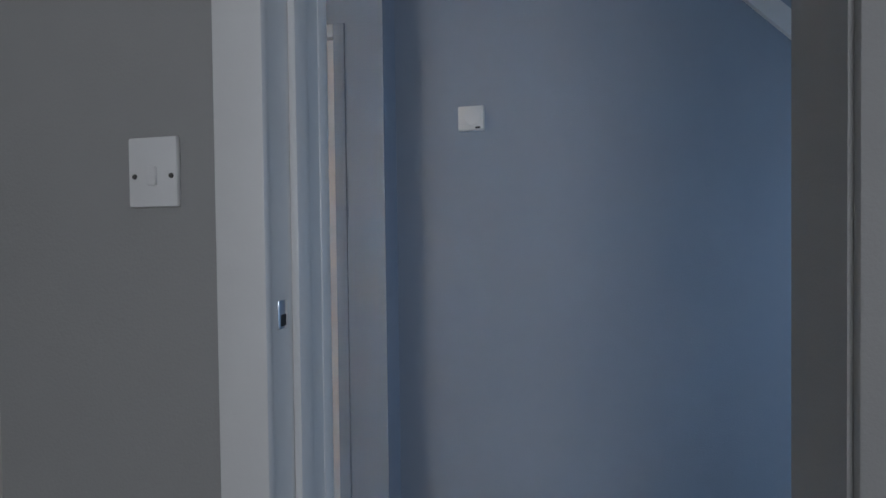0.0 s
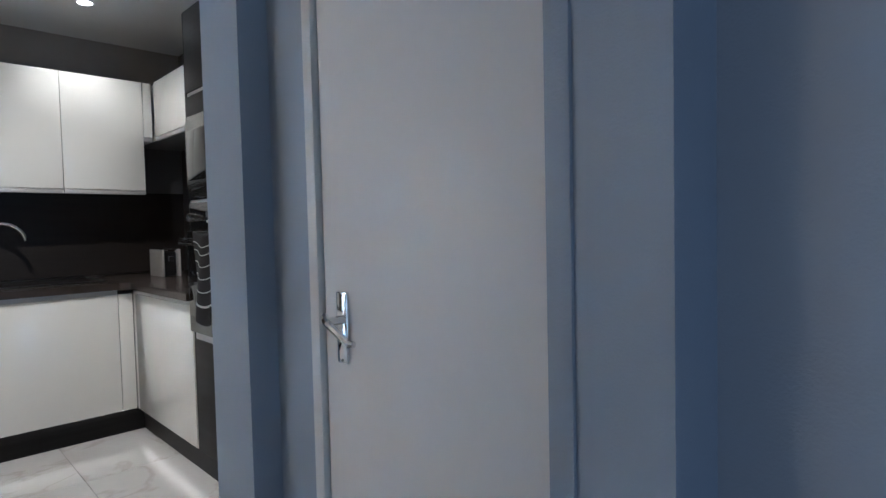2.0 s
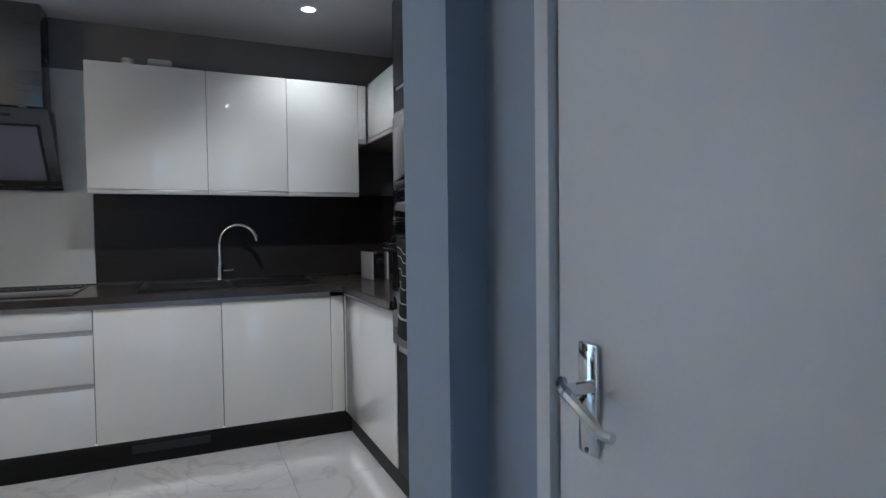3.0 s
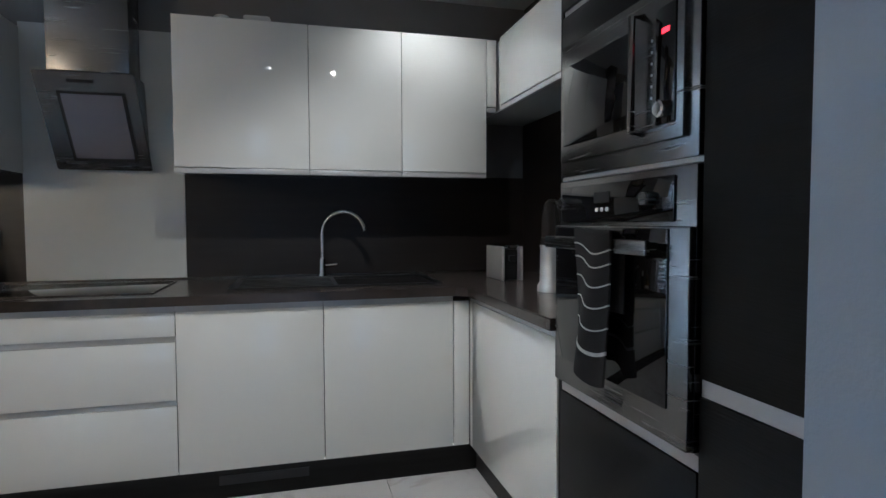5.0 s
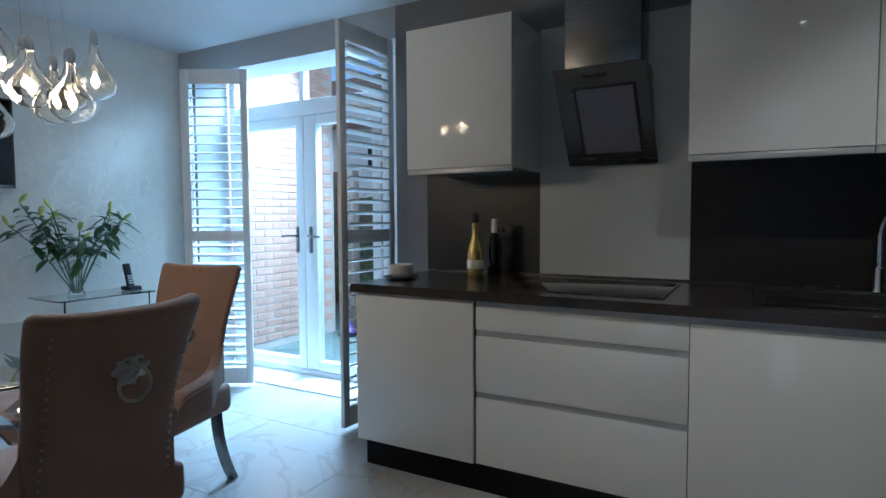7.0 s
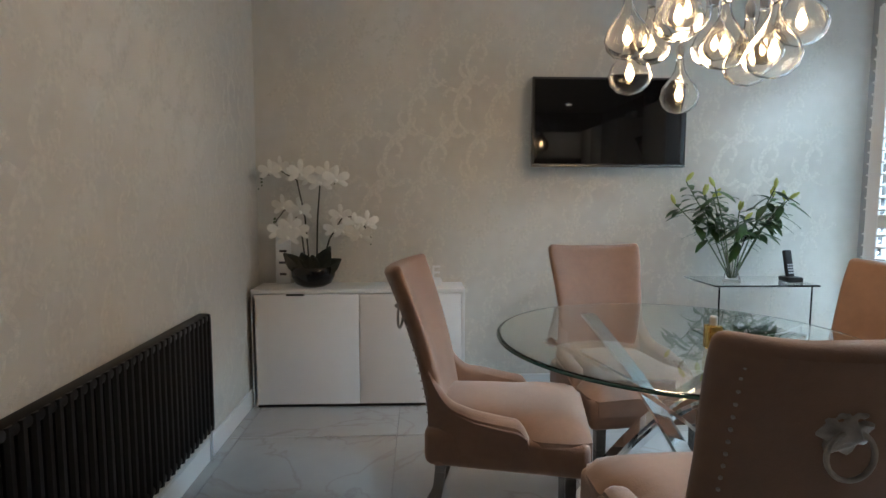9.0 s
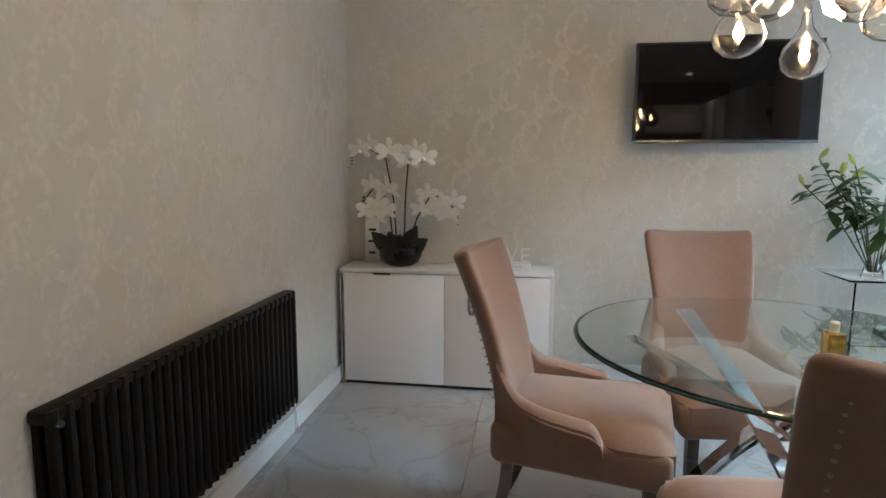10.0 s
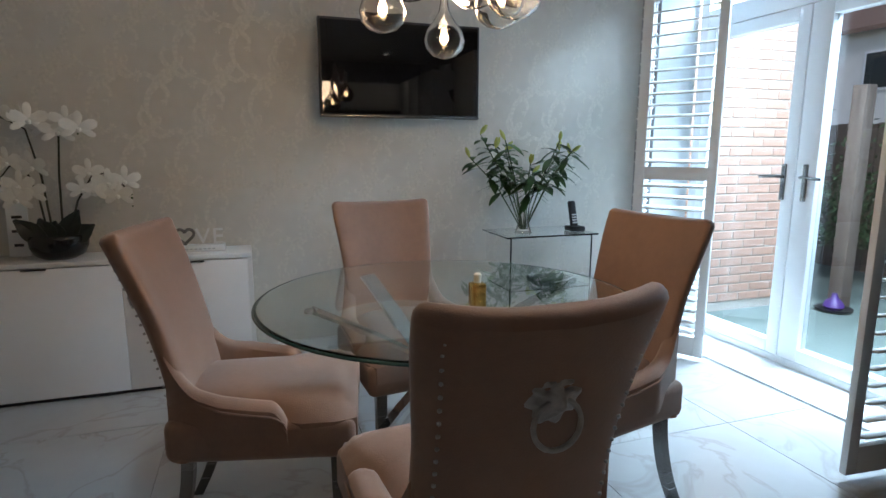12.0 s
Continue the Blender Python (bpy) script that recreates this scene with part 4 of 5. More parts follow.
    for i in range(15):
        ra = i / 14
        row = []
        for q in range(49):
            a = 2 * math.pi * q / 48
            rad = ra * (0.05 + 0.005 * math.cos(9 * a) + 0.003 * math.cos(4 * a + 1))
            x, z = rad * math.cos(a), rad * math.sin(a) * 1.02
            lift = 0.02 * (1 - ra ** 2.5) + 0.006 * math.cos(11 * a + 9 * ra) * max(0, min(1, (ra - 0.35) * 3)) * (1.15 - ra)
            lift += 0.02 * math.exp(-((x / 0.011) ** 2 + ((z + 0.012) / 0.014) ** 2))
            for e in (-1, 1):
                lift -= 0.012 * math.exp(-(((x - e * 0.016) / 0.006) ** 2 + ((z - 0.01) / 0.005) ** 2))
                lift += 0.009 * math.exp(-(((x - e * 0.018) / 0.01) ** 2 + ((z - 0.022) / 0.005) ** 2))
            row.append((x, y - lift, 0.842 + z))
        rows.append(row)
    sheet(bm, rows, (0, 0.008, 0))
    part("knocker", bm, M_NICKEL, back, "ornate chrome lion-mask boss")
    part("ring", torus(bmesh.new(), (0, y - 0.018, 0.793), 0.043, 0.0048, axis="y"), M_NICKEL, back, "chrome knocker ring")
    return c


c1 = chair("mink velvet scoop-back chair with chrome knocker, beside the glass table", pose(-1.275, 2.685, 0, 0, 0, 91))
for x, y, a in ((-2.37, 2.835, -84), (-1.79, 3.3, 190), (-1.99, 2.255, -11)):
    copy_thing(c1, pose(x, y, 0, 0, 0, a))

# pendant cluster
pd = thing("pendant_cluster", "cluster of clear teardrop glass pendants with lit bulbs", "chandelier", pose(-1.72, 2.8, 0))
part("canopy", lathe(bmesh.new(), [(0.16, CEIL - 0.03), (0.16, CEIL - 0.005), (0.15, CEIL)], 32), M_CHROME, pd)
prof = [(0.013, 0.165), (0.013, 0.15), (0.018, 0.125), (0.034, 0.098), (0.056, 0.068), (0.066, 0.038), (0.058, 0.008), (0.036, -0.012), (0.008, -0.02)]
inner = [(r - 0.003, z + (0.003 if z < 0.02 else 0)) for r, z in prof[1:-1]]
bm = lathe(bmesh.new(), prof + [(0.006, -0.016)] + list(reversed(inner)) + [(0.0105, 0.161)], 20)
drop_me = finish("glass_drop", bm, M_BULB, True)
bm = lathe(bmesh.new(), [(0.003, 0.022), (0.012, 0.034), (0.014, 0.046), (0.009, 0.06), (0.003, 0.075)], 10)
fil_me = finish("filament", bm, M_FILA, True)
bm = lathe(bmesh.new(), [(0.0135, 0.1655), (0.0135, 0.2), (0.006, 0.215)], 12)
cap_me = finish("lamp_cap", bm, M_CHROME, True)
drops = [(-0.26, 0.06, 1.53), (-0.08, -0.18, 1.56), (0.28, 0.05, 1.54), (0.1, 0.02, 1.6), (-0.12, 0.1, 1.66), (0.16, -0.14, 1.66), (0.02, -0.05, 1.72), (-0.02, 0.2, 1.62), (0.2, 0.17, 1.64), (-0.2, -0.07, 1.68), (0.03, -0.23, 1.64), (0.08, 0.1, 1.56)]
for x, y, z in drops:
    for nm, me in (("glass_drop", drop_me), ("filament", fil_me), ("lamp_cap", cap_me)):
        ob = new(nm, me)
        ob.parent = pd
        ob.location = (x, y, z)
        if nm == "glass_drop":
            ob.visible_shadow = False
    part("cord", tube(bmesh.new(), [(x, y, z + 0.21), (x * 0.8, y * 0.8, z + 0.45), (x * 0.5, y * 0.5, CEIL - 0.028)], 0.0009, 6), M_CHROME, pd)
for x, y in ((-1.9, 2.83), (-1.5, 2.78)):
    lamp("pendant_glow", "POINT", 9, (1.0, 0.7, 0.42), pose(x, y, 1.66), radius=0.08)

# television
tv = thing("television", "black flat-screen television mounted on the wall", "television")
part("casing", bx(-3.345, -3.303, 2.615, 3.515, 1.395, 1.905, bevel=0.004), M_BLACK, tv)
part("screen", bx(-3.303, -3.301, 2.627, 3.503, 1.415, 1.893), M_BGLASS, tv, "switched-off glossy black screen")
part("chin_trim", bx(-3.305, -3.3, 2.615, 3.515, 1.397, 1.409, bevel=0.001), M_STEEL, tv)
part("bracket", bx(WX, -3.345, 2.95, 3.15, 1.55, 1.75, bevel=0.004), M_BLACK, tv)

# sideboard
sb = thing("sideboard", "low white two-door sideboard against the wall", "sideboard")
X0, X1, Y0, Y1, ZT = WX + 0.02, -3.246, 1.01, 2.23, 0.695
part("top", bx(X0, X1 + 0.004, Y0, Y1, ZT - 0.022, ZT, bevel=0.002), M_WHITE, sb)
for y in (Y0, Y1 - 0.02):
    part("side", bx(X0, X1, y, y + 0.02, 0.01, ZT - 0.022), M_WHITE, sb)
part("back", bx(X0, X0 + 0.01, Y0 + 0.02, Y1 - 0.02, 0.01, ZT - 0.022), M_WHITE, sb)
part("base", bx(X0 + 0.01, X1 - 0.02, Y0 + 0.02, Y1 - 0.02, 0.0, 0.03), M_BLACK, sb)
ym = (Y0 + Y1) / 2
for y0, y1, hy in ((Y0 + 0.004, ym - 0.0015, Y0 + 0.2), (ym + 0.0015, Y1 - 0.022, ym + 0.28)):
    dd = part("door", bx(X1 - 0.018, X1, y0, y1, 0.022, ZT - 0.028, bevel=0.0015), M_DOOR, sb)
    part("pull", bx(X1 - 0.004, X1 + 0.008, hy, hy + 0.1, ZT - 0.0345, ZT - 0.0275), M_STEEL, dd, "thin metal edge pull")

# orchid
rnd = random.Random(4)
po = thing("orchid", "white silk orchid in a black ceramic bowl on sideboard", "potted plant", pose(-3.38, 1.34, ZT))
part("bowl", lathe(bmesh.new(), [(0.07, 0.0), (0.105, 0.02), (0.125, 0.06), (0.128, 0.105), (0.12, 0.118), (0.112, 0.105), (0.1, 0.09)], 32), M_POT, po, "glossy black round bowl")


def petal_flower(bm, centre, size, facing):
    q = Vector(facing).normalized().to_track_quat("Z", "Y").to_matrix().to_4x4()
    m0 = Matrix.Translation(centre) @ q
    for i, (ang, ln, wd) in enumerate(((90, 1, 0.62), (210, 1, 0.58), (330, 1, 0.58), (20, 1.02, 0.95), (160, 1.02, 0.95))):
        a = radians(ang)
        ring = []
        for s in range(10):
            b = 2 * math.pi * s / 10
            u = 0.5 + 0.5 * math.cos(b)
            w = wd * 0.42 * math.sin(b) * (0.55 + 0.45 * u)
            x, y = u * ln, w
            ring.append(bm.verts.new(m0 @ Vector((size * (x * math.cos(a) - y * math.sin(a)), size * (x * math.sin(a) + y * math.cos(a)), size * (0.16 * u - 0.1 * u * u + 0.06 * (i > 2))))))
        mid = bm.verts.new(m0 @ Vector((size * 0.5 * math.cos(a), size * 0.5 * math.sin(a), size * 0.13)))
        for s in range(10):
            bm.faces.new((ring[s], ring[(s + 1) % 10], mid))
    bmesh.ops.create_icosphere(bm, subdivisions=1, radius=size * 0.16, matrix=m0 @ Matrix.Translation((0, -size * 0.12, size * 0.16)))


sprays = [
    [(0, -0.02, 0.09), (0.01, -0.04, 0.4), (0.02, -0.08, 0.62), (0.03, -0.18, 0.68), (0.02, -0.29, 0.63)],
    [(0, 0.02, 0.09), (0.0, 0.03, 0.4), (0.01, 0.05, 0.6), (0.03, 0.1, 0.67), (0.05, 0.13, 0.66)],
    [(0, -0.04, 0.09), (0.01, -0.06, 0.3), (0.02, -0.1, 0.44), (0.05, -0.15, 0.45), (0.06, -0.2, 0.38)],
    [(0, 0.04, 0.09), (0.01, 0.1, 0.28), (0.02, 0.18, 0.41), (0.03, 0.28, 0.41), (0.04, 0.33, 0.31)],
]
blooms = [
    [(-0.02, -0.1, 0.66), (0.05, -0.16, 0.69), (0.05, -0.05, 0.66), (0.05, -0.22, 0.67), (0.02, 0.0, 0.63)],
    [(0.05, 0.1, 0.66), (0.06, 0.15, 0.63), (0.04, 0.06, 0.61)],
    [(0.07, -0.11, 0.36), (0.06, -0.17, 0.33), (0.07, -0.07, 0.33), (0.05, -0.15, 0.47), (0.06, -0.05, 0.45), (0.08, -0.12, 0.3)],
    [(0.04, 0.17, 0.42), (0.05, 0.25, 0.37), (0.05, 0.32, 0.38), (0.06, 0.19, 0.33), (0.05, 0.29, 0.31), (0.05, 0.14, 0.34)],
]
for path, fl in zip(sprays, blooms):
    st = part("stem", tube(bmesh.new(), path, 0.0055, 7, 0.6), M_OSTEM, po)
    for p in fl:
        bm = bmesh.new()
        petal_flower(bm, Vector(p) + Vector((0.015, 0, 0)), 0.074 + rnd.uniform(-0.008, 0.01), (1, rnd.uniform(-0.5, 0.5), rnd.uniform(-0.35, 0.2)))
        part("flower", bm, M_PETAL, st)
    bm = bmesh.new()
    e = Vector(path[-1])
    for i in range(5):
        bmesh.ops.create_icosphere(bm, subdivisions=1, radius=0.009 - 0.001 * i, matrix=Matrix.Translation(e + Vector((0.005, rnd.uniform(-0.015, 0.015), -0.02 * i + 0.02))))
    part("buds", bm, M_STEM, st)
for y, a, ln in ((0.05, 0.5, 0.17), (-0.07, -0.8, 0.16), (0.0, 0.1, 0.1), (0.09, 1.0, 0.14), (-0.03, -0.3, 0.12)):
    rows = []
    for i in range(9):
        k = i / 8
        w = 0.045 * math.sin(math.pi * min(0.97, 0.15 + 0.85 * k)) + 0.002
        rows.append([(0.045 + 0.018 * abs(s), y * 0.6 + ln * k * math.sin(a) + w * s * math.cos(a), 0.09 + ln * k * math.cos(a) - w * s * math.sin(a)) for s in (-1, 0, 1)])
    part("leaf", sheet(bmesh.new(), rows, (0.003, 0, 0)), M_DLEAF, po)

fr = thing("picture_plaque", "tall narrow white plaque with dark script leaning on wall", "plaque")
m = pose(-3.48, 1.14, ZT, 0, -4, 0)
part("board", bx(-0.008, 0.008, -0.045, 0.045, 0.0, 0.35, bevel=0.002, m=m), M_WHITE, fr)
for i, (z, w) in enumerate(((0.05, 0.02), (0.12, 0.025), (0.19, 0.022))):
    part("mark", bx(0.0085, 0.0095, -w, w, z, z + 0.014, m=m), M_BLACK, fr)

# LOVE ornament: white letters, grey heart for the O, on a base
lv = thing("love_sign", "small white word ornament with a grey heart", "ornament")
m = pose(-3.38, 1.87, ZT)
part("base", bx(-0.03, 0.03, -0.03, 0.23, 0.0, 0.035, bevel=0.003, m=m), M_WHITE, lv)


def letter(ch, y, z, size):
    cu = bpy.data.curves.new("letter", "FONT")
    cu.body, cu.size, cu.extrude = ch, size, 0.008
    tmp = bpy.data.objects.new("tmp", cu)
    scene.collection.objects.link(tmp)
    me = bpy.data.meshes.new_from_object(tmp.evaluated_get(bpy.context.evaluated_depsgraph_get()))
    bpy.data.objects.remove(tmp)
    me.name = "letter"
    me.materials.clear()
    me.materials.append(M_WHITE)
    me.transform(pose(0, 0, 0, 90, 0, 90))
    ob = new("letter", me)
    ob.parent = lv
    ob.location = (-3.38, y, z)


letter("V", 1.955, ZT + 0.036, 0.12)
letter("E", 2.035, ZT + 0.036, 0.12)
letter("L", 1.79, ZT + 0.036, 0.12)
pts = []
for i in range(33):
    a = 2 * math.pi * i / 32
    pts.append((-3.37, 1.905 + 0.0028 * 16 * math.sin(a) ** 3, ZT + 0.085 + 0.0028 * (13 * math.cos(a) - 5 * math.cos(2 * a) - 2 * math.cos(3 * a) - math.cos(4 * a))))
part("heart", tube(bmesh.new(), pts, 0.008, 8), material("grey_wicker", (0.16, 0.15, 0.14), 0.8, bump=0.6, bscale=200), lv, "dark grey wicker heart")
for i in range(9):
    part("caption_bar", bx(-3.3495, -3.3485, 1.86 + 0.022 * i, 1.875 + 0.022 * i, ZT + 0.012, ZT + 0.018), M_RAIL, lv)

# radiator
rd = thing("column_radiator", "long low black column radiator on the wall", "radiator")
n = 30
RX0, RX1, RYF = -2.57, -1.2, 1.035
for i in range(n):
    x = RX0 + (RX1 - RX0) * (i + 0.5) / n
    bm = tube(bmesh.new(), [(x, RYF - 0.014, 0.17), (x, RYF - 0.012, 0.2), (x, RYF - 0.012, 0.67), (x, RYF - 0.014, 0.7)], 0.0155, 8)
    tube(bm, [(x, RYF - 0.052, 0.17), (x, RYF - 0.052, 0.7)], 0.0155, 8)
    part("column", bm, M_RAD, rd)
for z in (0.185, 0.685):
    part("header", bx(RX0, RX1, RYF - 0.062, RYF - 0.004, z - 0.018, z + 0.018, bevel=0.012), M_RAD, rd)
for x in (RX0 + 0.2, RX1 - 0.2):
    part("bracket", bx(x - 0.015, x + 0.015, SY, RYF - 0.05, 0.55, 0.6), M_RAD, rd)
part("valve", tube(bmesh.new(), [(RX0 - 0.001, RYF - 0.035, 0.18), (RX0 - 0.03, RYF - 0.035, 0.18), (RX0 - 0.03, RYF - 0.035, 0.0)], 0.009), M_CHROME, rd)
part("vent_plug", lathe(bmesh.new(), [(0.012, 0), (0.009, 0.006)], 12, pose(RX1 - 0.03, RYF + 0.001, 0.665, -90, 0, 0)), M_STEEL, rd)

# glass side table with the vase and telephone
gt = thing("glass_console", "small clear glass console table against the wall", "table")
part("top", bx(-3.45, -3.06, 3.6, 4.2, 0.725, 0.735, bevel=0.003), M_CONSOLE, gt, smooth=False).visible_shadow = False
for y in (3.63, 4.16):
    part("side_panel", bx(-3.44, -3.08, y, y + 0.01, 0.0, 0.7245), M_CONSOLE, gt, smooth=False).visible_shadow = False
part("shelf", bx(-3.44, -3.08, 3.645, 4.155, 0.4, 0.408), M_CONSOLE, gt, smooth=False).visible_shadow = False
vs = thing("flower_vase", "flared clear glass vase of green lilies on console", "vase of flowers", pose(-3.22, 3.78, 0.7355))
part("vase", lathe(bmesh.new(), [(0.05, 0.0), (0.045, 0.015), (0.028, 0.08), (0.034, 0.16), (0.07, 0.27), (0.066, 0.27), (0.03, 0.16), (0.022, 0.08), (0.02, 0.03)], 24), M_BULB, vs)
rnd = random.Random(9)
for i in range(11):
    a = 2 * math.pi * i / 11 + rnd.uniform(-0.2, 0.2)
    lean = rnd.uniform(0.14, 0.31)
    hgt = rnd.uniform(0.38, 0.56) * (1.12 if abs(math.sin(a)) > 0.6 else 0.9)
    base = Vector((0.012 * math.cos(a), 0.012 * math.sin(a), 0.02))
    tip = Vector((0.55 * lean * math.cos(a), lean * math.sin(a) * 1.15, hgt))
    midp = base.lerp(tip, 0.5) + Vector((0, 0, 0.05))
    st = part("stem", tube(bmesh.new(), [base, base.lerp(midp, 0.6), midp, tip], 0.0042, 6, 0.7), M_STEM, vs)
    bm = bmesh.new()
    for k in range(15):
        f = 0.42 + 0.038 * k
        p = midp.lerp(tip, max(0, (f - 0.5) * 2)) if f > 0.5 else base.lerp(midp, f * 2)
        b = rnd.uniform(0, 6.28)
        d = Vector((math.cos(b), math.sin(b), rnd.uniform(-0.3, 0.6))).normalized()
        ln, wd = rnd.uniform(0.1, 0.16), 0.021
        sd = d.cross(Vector((0, 0, 1))).normalized()
        rows = []
        for q in range(6):
            u = q / 5
            w = wd * math.sin(math.pi * (0.1 + 0.85 * u))
            c = p + d * ln * u + Vector((0, 0, -0.05 * u * u))
            rows.append([c - sd * w, c + Vector((0, 0, -0.002)), c + sd * w])
        sheet(bm, rows)
    part("leaves", bm, M_LEAF, st)
    for k in range(rnd.choice((1, 2, 2))):
        d = Vector((rnd.uniform(-0.4, 0.4), rnd.uniform(-0.5, 0.5), rnd.uniform(0.2, 0.8))).normalized()
        q = d.to_track_quat("Z", "Y").to_matrix().to_4x4()
        part("bud", lathe(bmesh.new(), [(0.004, 0), (0.011, 0.02), (0.012, 0.04), (0.004, 0.065)], 8, Matrix.Translation(tip) @ q), M_BUD, st)
ph = thing("cordless_phone", "black cordless telephone standing in its base", "telephone")
m = pose(-3.2, 4.12, 0.7355)
part("base", bx(-0.05, 0.05, -0.045, 0.045, 0, 0.03, bevel=0.008, m=m), M_BLACK, ph)
hs = part("handset", bx(-0.012, 0.012, -0.024, 0.024, 0.0, 0.16, bevel=0.008, m=pose(-3.2, 4.115, 0.76, 0, -14, 8)), M_BLACK, ph)
for i in range(4):
    part("keys", bx(0.0125, 0.0135, -0.017, 0.017, 0.02 + 0.016 * i, 0.029 + 0.016 * i, m=pose(-3.2, 4.115, 0.76, 0, -14, 8)), M_RAIL, hs)
rt = thing("router", "black router box with cables on glass shelf", "router")
part("case", bx(-3.3, -3.12, 3.85, 4.1, 0.4085, 0.445, bevel=0.006), M_BLACK, rt)
part("cable", tube(bmesh.new(), [(-3.12, 3.95, 0.43), (-3.05, 4.0, 0.46), (-3.06, 4.1, 0.5), (-3.15, 4.17, 0.47), (-3.2, 4.22, 0.3), (-3.25, 4.25, 0.005)], 0.004, 6), M_WHITE, rt)
pf = thing("scent_bottle", "small gold scent bottle standing on the glass table", "bottle")
m = pose(-1.72, 2.88, 0.7545)
part("bottle", bx(-0.022, 0.022, -0.022, 0.022, 0, 0.075, bevel=0.006, m=m), M_GOLD, pf)
part("cap", lathe(bmesh.new(), [(0.011, 0.0755), (0.012, 0.1), (0.008, 0.104)], 14, m), M_LABEL, pf)

# ---- silver lizard pattern on the wallpaper ----


def lizard():
    bm = bmesh.new()

    level = [0.0]

    def blob(pts, ws):
        level[0] += 0.00004
        left, right = [], []
        for i, p in enumerate(pts):
            p = Vector(p)
            d = (Vector(pts[min(i + 1, len(pts) - 1)]) - Vector(pts[max(i - 1, 0)])).normalized()
            nrm = Vector((-d.y, d.x))
            left.append(bm.verts.new((*(p + nrm * ws[i]), level[0])))
            right.append(bm.verts.new((*(p - nrm * ws[i]), level[0])))
        for i in range(len(pts) - 1):
            bm.faces.new((left[i], left[i + 1], right[i + 1], right[i]))
    blob([(0, 0.13), (0, 0.1), (0.005, 0.06), (0.006, 0.0), (0, -0.06), (0, -0.09)], [0.008, 0.024, 0.018, 0.036, 0.024, 0.016])
    tail = [(0.14 - 0.14 * math.cos(a), -0.09 - 0.14 * math.sin(a)) for a in [2.0 * i / 12 for i in range(13)]]
    blob(tail, [0.016 * (1 - i / 13) + 0.002 for i in range(13)])
    for s in (-1, 1):
        for y0, up in ((0.04, 0.05), (-0.05, -0.045)):
            blob([(s * 0.02, y0), (s * 0.07, y0 + up * 0.3), (s * 0.085, y0 + up)], [0.014, 0.012, 0.01])
            for t in (-0.6, 0, 0.6):
                blob([(s * 0.085, y0 + up), (s * 0.085 + 0.03 * math.sin(t), y0 + up + math.copysign(0.03, up) * math.cos(t))], [0.006, 0.004])
    return finish("lizard_motif", bm, M_MOTIF)


LIZ = lizard()
rnd = random.Random(2)
for row in range(8):
    for col in range(13):
        z = 0.15 + row * 0.29 + rnd.uniform(-0.015, 0.015)
        a = -38 + rnd.uniform(-14, 14)
        x = -3.38 + col * 0.262 + (0.13 if row % 2 else 0)
        if x < -0.25 and z < 2.35:
            ob = new("lizard_motif", LIZ)
            ob.parent = wall_rad
            ob.matrix_world = Matrix.Translation((x, SY + 0.0006, z)) @ pose(0, 0, 0, 90, 0, 180) @ pose(0, 0, 0, 0, 0, a) @ Matrix.Diagonal((1.15, 1.15, 1, 1))
        y = 1.2 + col * 0.262 + (0.13 if row % 2 else 0)
        if y < 4.6 and z < 2.35:
            ob = new("lizard_motif", LIZ)
            ob.parent = wall_tv
            ob.matrix_world = Matrix.Translation((WX + 0.0006, y, z)) @ pose(0, 0, 0, 90, 0, 90) @ pose(0, 0, 0, 0, 0, a)

# ---- garden ----
structure("ground", bx(-60, 60, 5.2, 90, -0.2, -0.1), M_PATIO, "dark green-grey patio and ground beyond the doors", "ground")
hw = thing("brick_extension", "pale salmon brick side wall of the next house", "house wall")
core2 = part("wall", bx(-4.05, -3.8, 5.17, 6.93, -0.1, 4.6), M_MORTAR, hw)
fe = thing("garden_fence", "weathered timber fence with posts and boards", "fence")
for i in range(50):
    x = -8.0 + 0.15 * i
    part("board", bx(x, x + 0.14, 8.6, 8.62, -0.1, 1.5 + 0.01 * (i % 3)), M_FENCE, fe)
for x in (-7.0, -5.2, -3.4, -1.6):
    part("post", bx(x, x + 0.1, 8.5, 8.6, -0.1, 1.9, bevel=0.008), M_FENCE, fe)
po2 = thing("timber_post", "dark timber pergola post standing on the patio", "post")
part("post", bx(-3.66, -3.54, 6.95, 7.07, -0.1, 1.75, bevel=0.008), M_FENCE, po2)
gp = thing("plant_pot", "purple pot on a dark dish on the patio", "plant pot", pose(-3.5, 6.82, -0.1))
part("dish", lathe(bmesh.new(), [(0.1, 0.0), (0.14, 0.02), (0.14, 0.028), (0.1, 0.012)], 20), M_BLACK, gp, "dark round dish")
part("pot", lathe(bmesh.new(), [(0.06, 0.012), (0.08, 0.04), (0.065, 0.08), (0.03, 0.11), (0.02, 0.15)], 20), material("purple_glaze", (0.06, 0.025, 0.14), 0.35, vary=0.2, scale=12), gp)
hs = thing("neighbour_house", "white rendered house with brown tiled roof", "house")
part("wall", bx(-28, -6, 22, 30, -0.1, 5.2), M_RENDER, hs)
bm = bmesh.new()
sheet(bm, [[(-28.4, 21.6, 5.1), (-5.6, 21.6, 5.1)], [(-28.4, 26, 8.4), (-5.6, 26, 8.4)]], (0, 0, 0.15))
part("roof", bm, M_ROOF, hs)
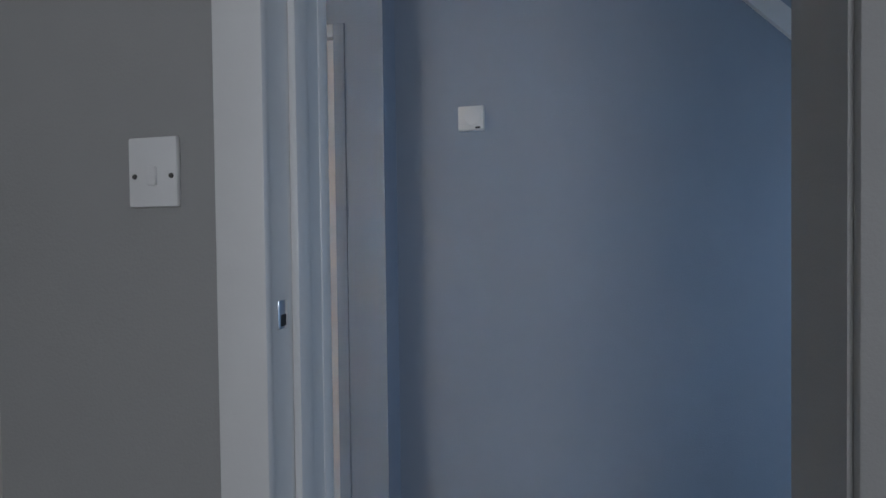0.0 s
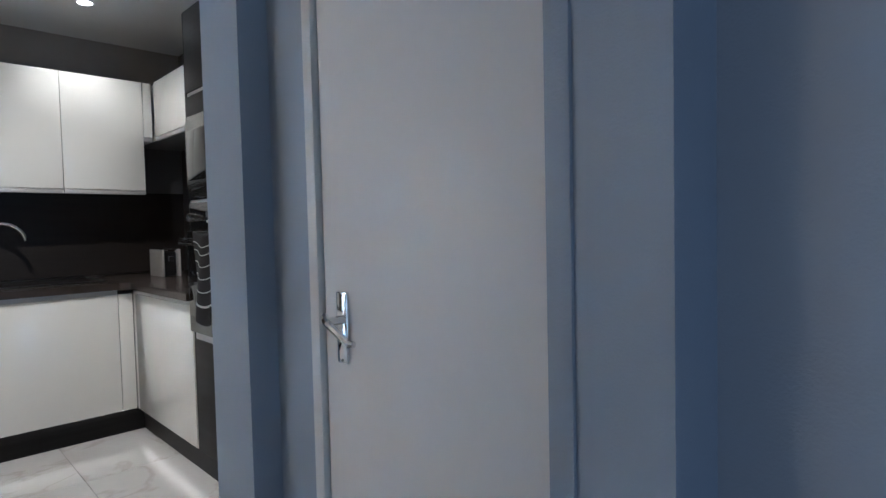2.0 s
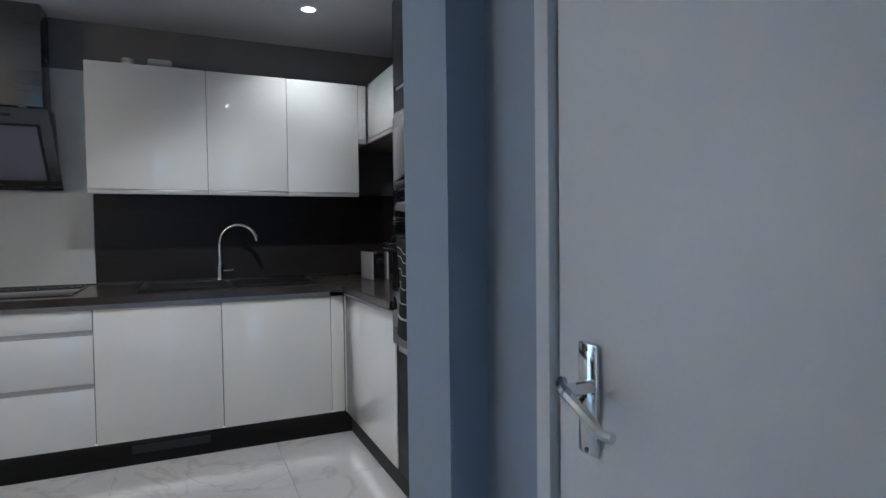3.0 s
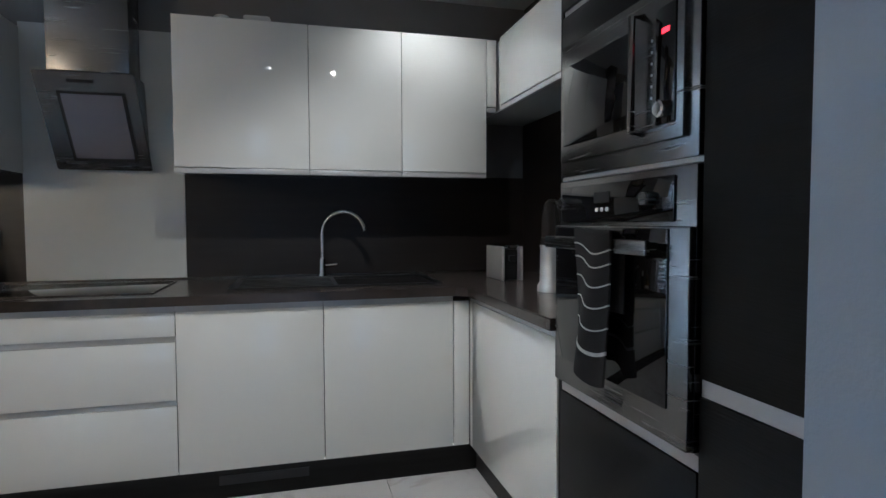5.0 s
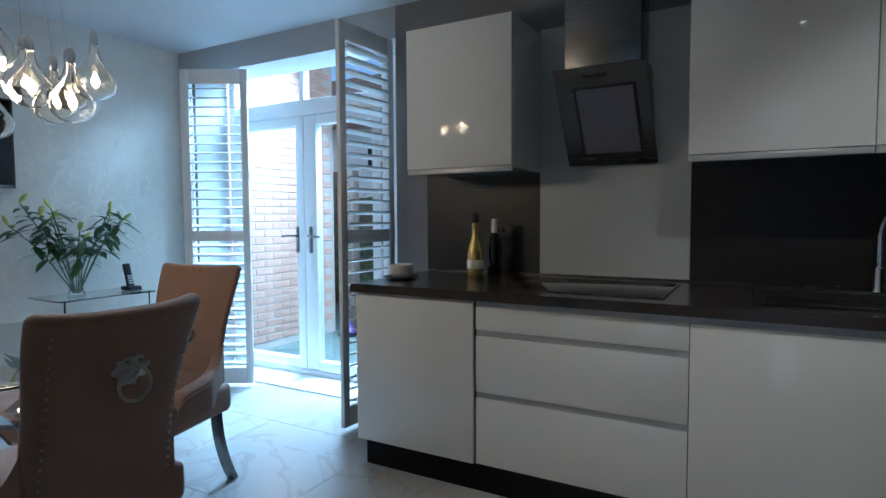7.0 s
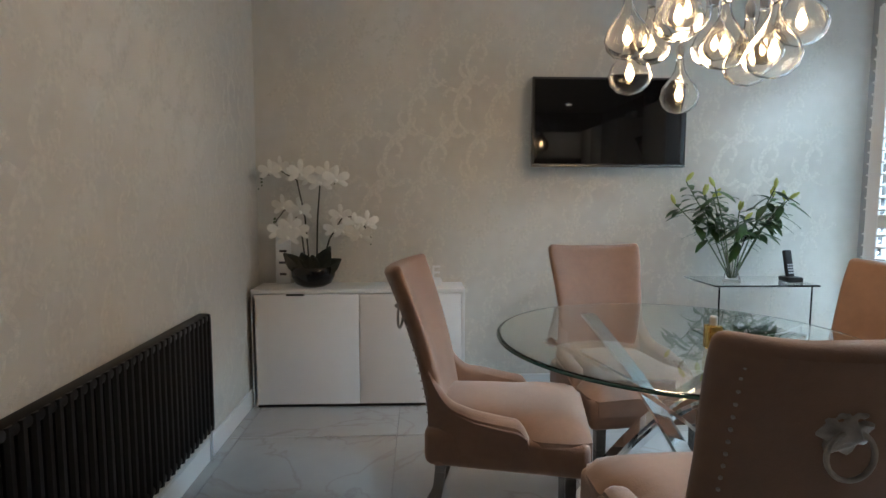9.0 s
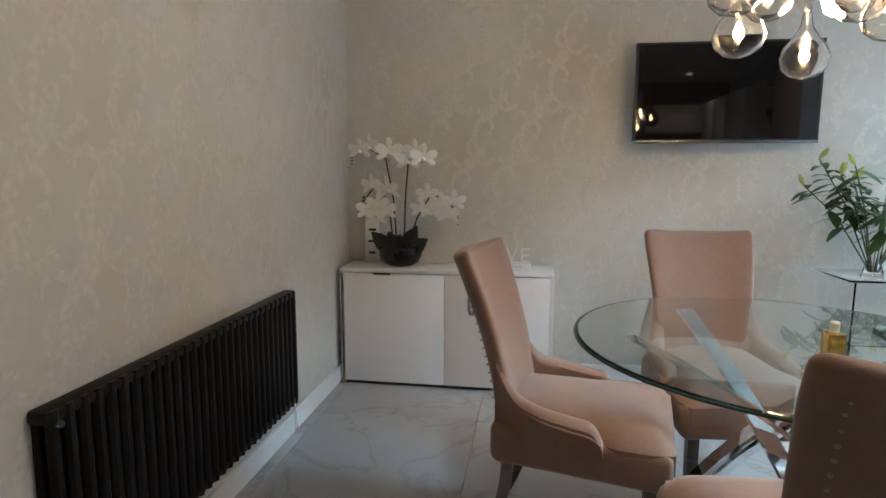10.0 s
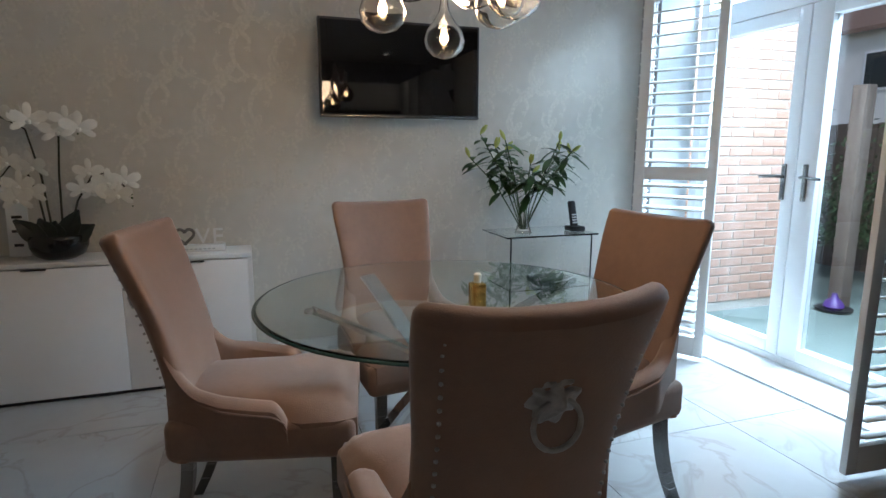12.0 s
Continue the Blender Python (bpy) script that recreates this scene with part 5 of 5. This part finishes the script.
for x in (-20.5, -17.5, -14.5, -11.5, -8.5):
    wv = part("window", bx(x, x + 1.1, 21.94, 22.0, 3.2, 4.5), M_UPVC, hs)
    part("window_pane", bx(x + 0.08, x + 1.02, 21.92, 21.94, 3.28, 4.42), M_BGLASS, wv)
bh = thing("garden_shrub", "leafy green shrub in front of the fence", "shrub", pose(-4.35, 8.0, -0.1))
bm = bmesh.new()
for i in range(5):
    a = i * 1.26
    tube(bm, [(0, 0, 0), (0.1 * math.cos(a), 0.1 * math.sin(a), 0.4), (0.3 * math.cos(a), 0.3 * math.sin(a), 0.9)], 0.018, 6, 0.4)
part("branches", bm, M_FENCE, bh)
rnd = random.Random(5)
verts, faces = [], []
for i in range(2200):
    c = Vector((rnd.gauss(0, 0.26), rnd.gauss(0, 0.26), 0.35 + abs(rnd.gauss(0.35, 0.3))))
    d = Vector((rnd.uniform(-1, 1), rnd.uniform(-1, 1), rnd.uniform(-0.6, 1))).normalized()
    s = d.cross(Vector((0.3, 0.2, 0.9))).normalized() * 0.014
    k = len(verts)
    verts += [c, c + d * 0.03 + s, c + d * 0.07, c + d * 0.03 - s]
    faces.append((k, k + 1, k + 2, k + 3))
me = bpy.data.meshes.new("leaves")
me.from_pydata(verts, [], faces)
me.materials.append(M_BUSH)
ob = new("leaves", me)
ob.parent = bh

# ---- bricks of the side wall, then floor tiles ----
bme = finish("brick", box(bmesh.new(), 0, 0.215, 0, 0.03, 0, 0.065, bevel=0.004, seg=1), M_BRICK)
count = 0
for row in range(42):
    for i in range(8):
        y = 5.2 + i * 0.225 + (0.11 if row % 2 else 0)
        if y < 6.7:
            ob = new("brick", bme)
            ob.parent = core2
            ob.matrix_world = pose(-3.794, y, -0.02 + row * 0.075, 0, 0, 90)
            count += 1
T = 0.8
tm = finish("tile", box(bmesh.new(), 0.0012, T - 0.0012, 0.0012, T - 0.0012, -0.008, 0.0, bevel=0.001, seg=1), M_TILE)
for ix in range(-5, 3):
    for iy in range(-3, 6):
        x, y = 0.35 + ix * T, 0.25 + iy * T
        if x + T < -3.6 or x > 2.2 or y > 4.9:
            continue
        ob = new("tile", tm)
        ob.parent = floor
        ob.location = (x, y, 0)
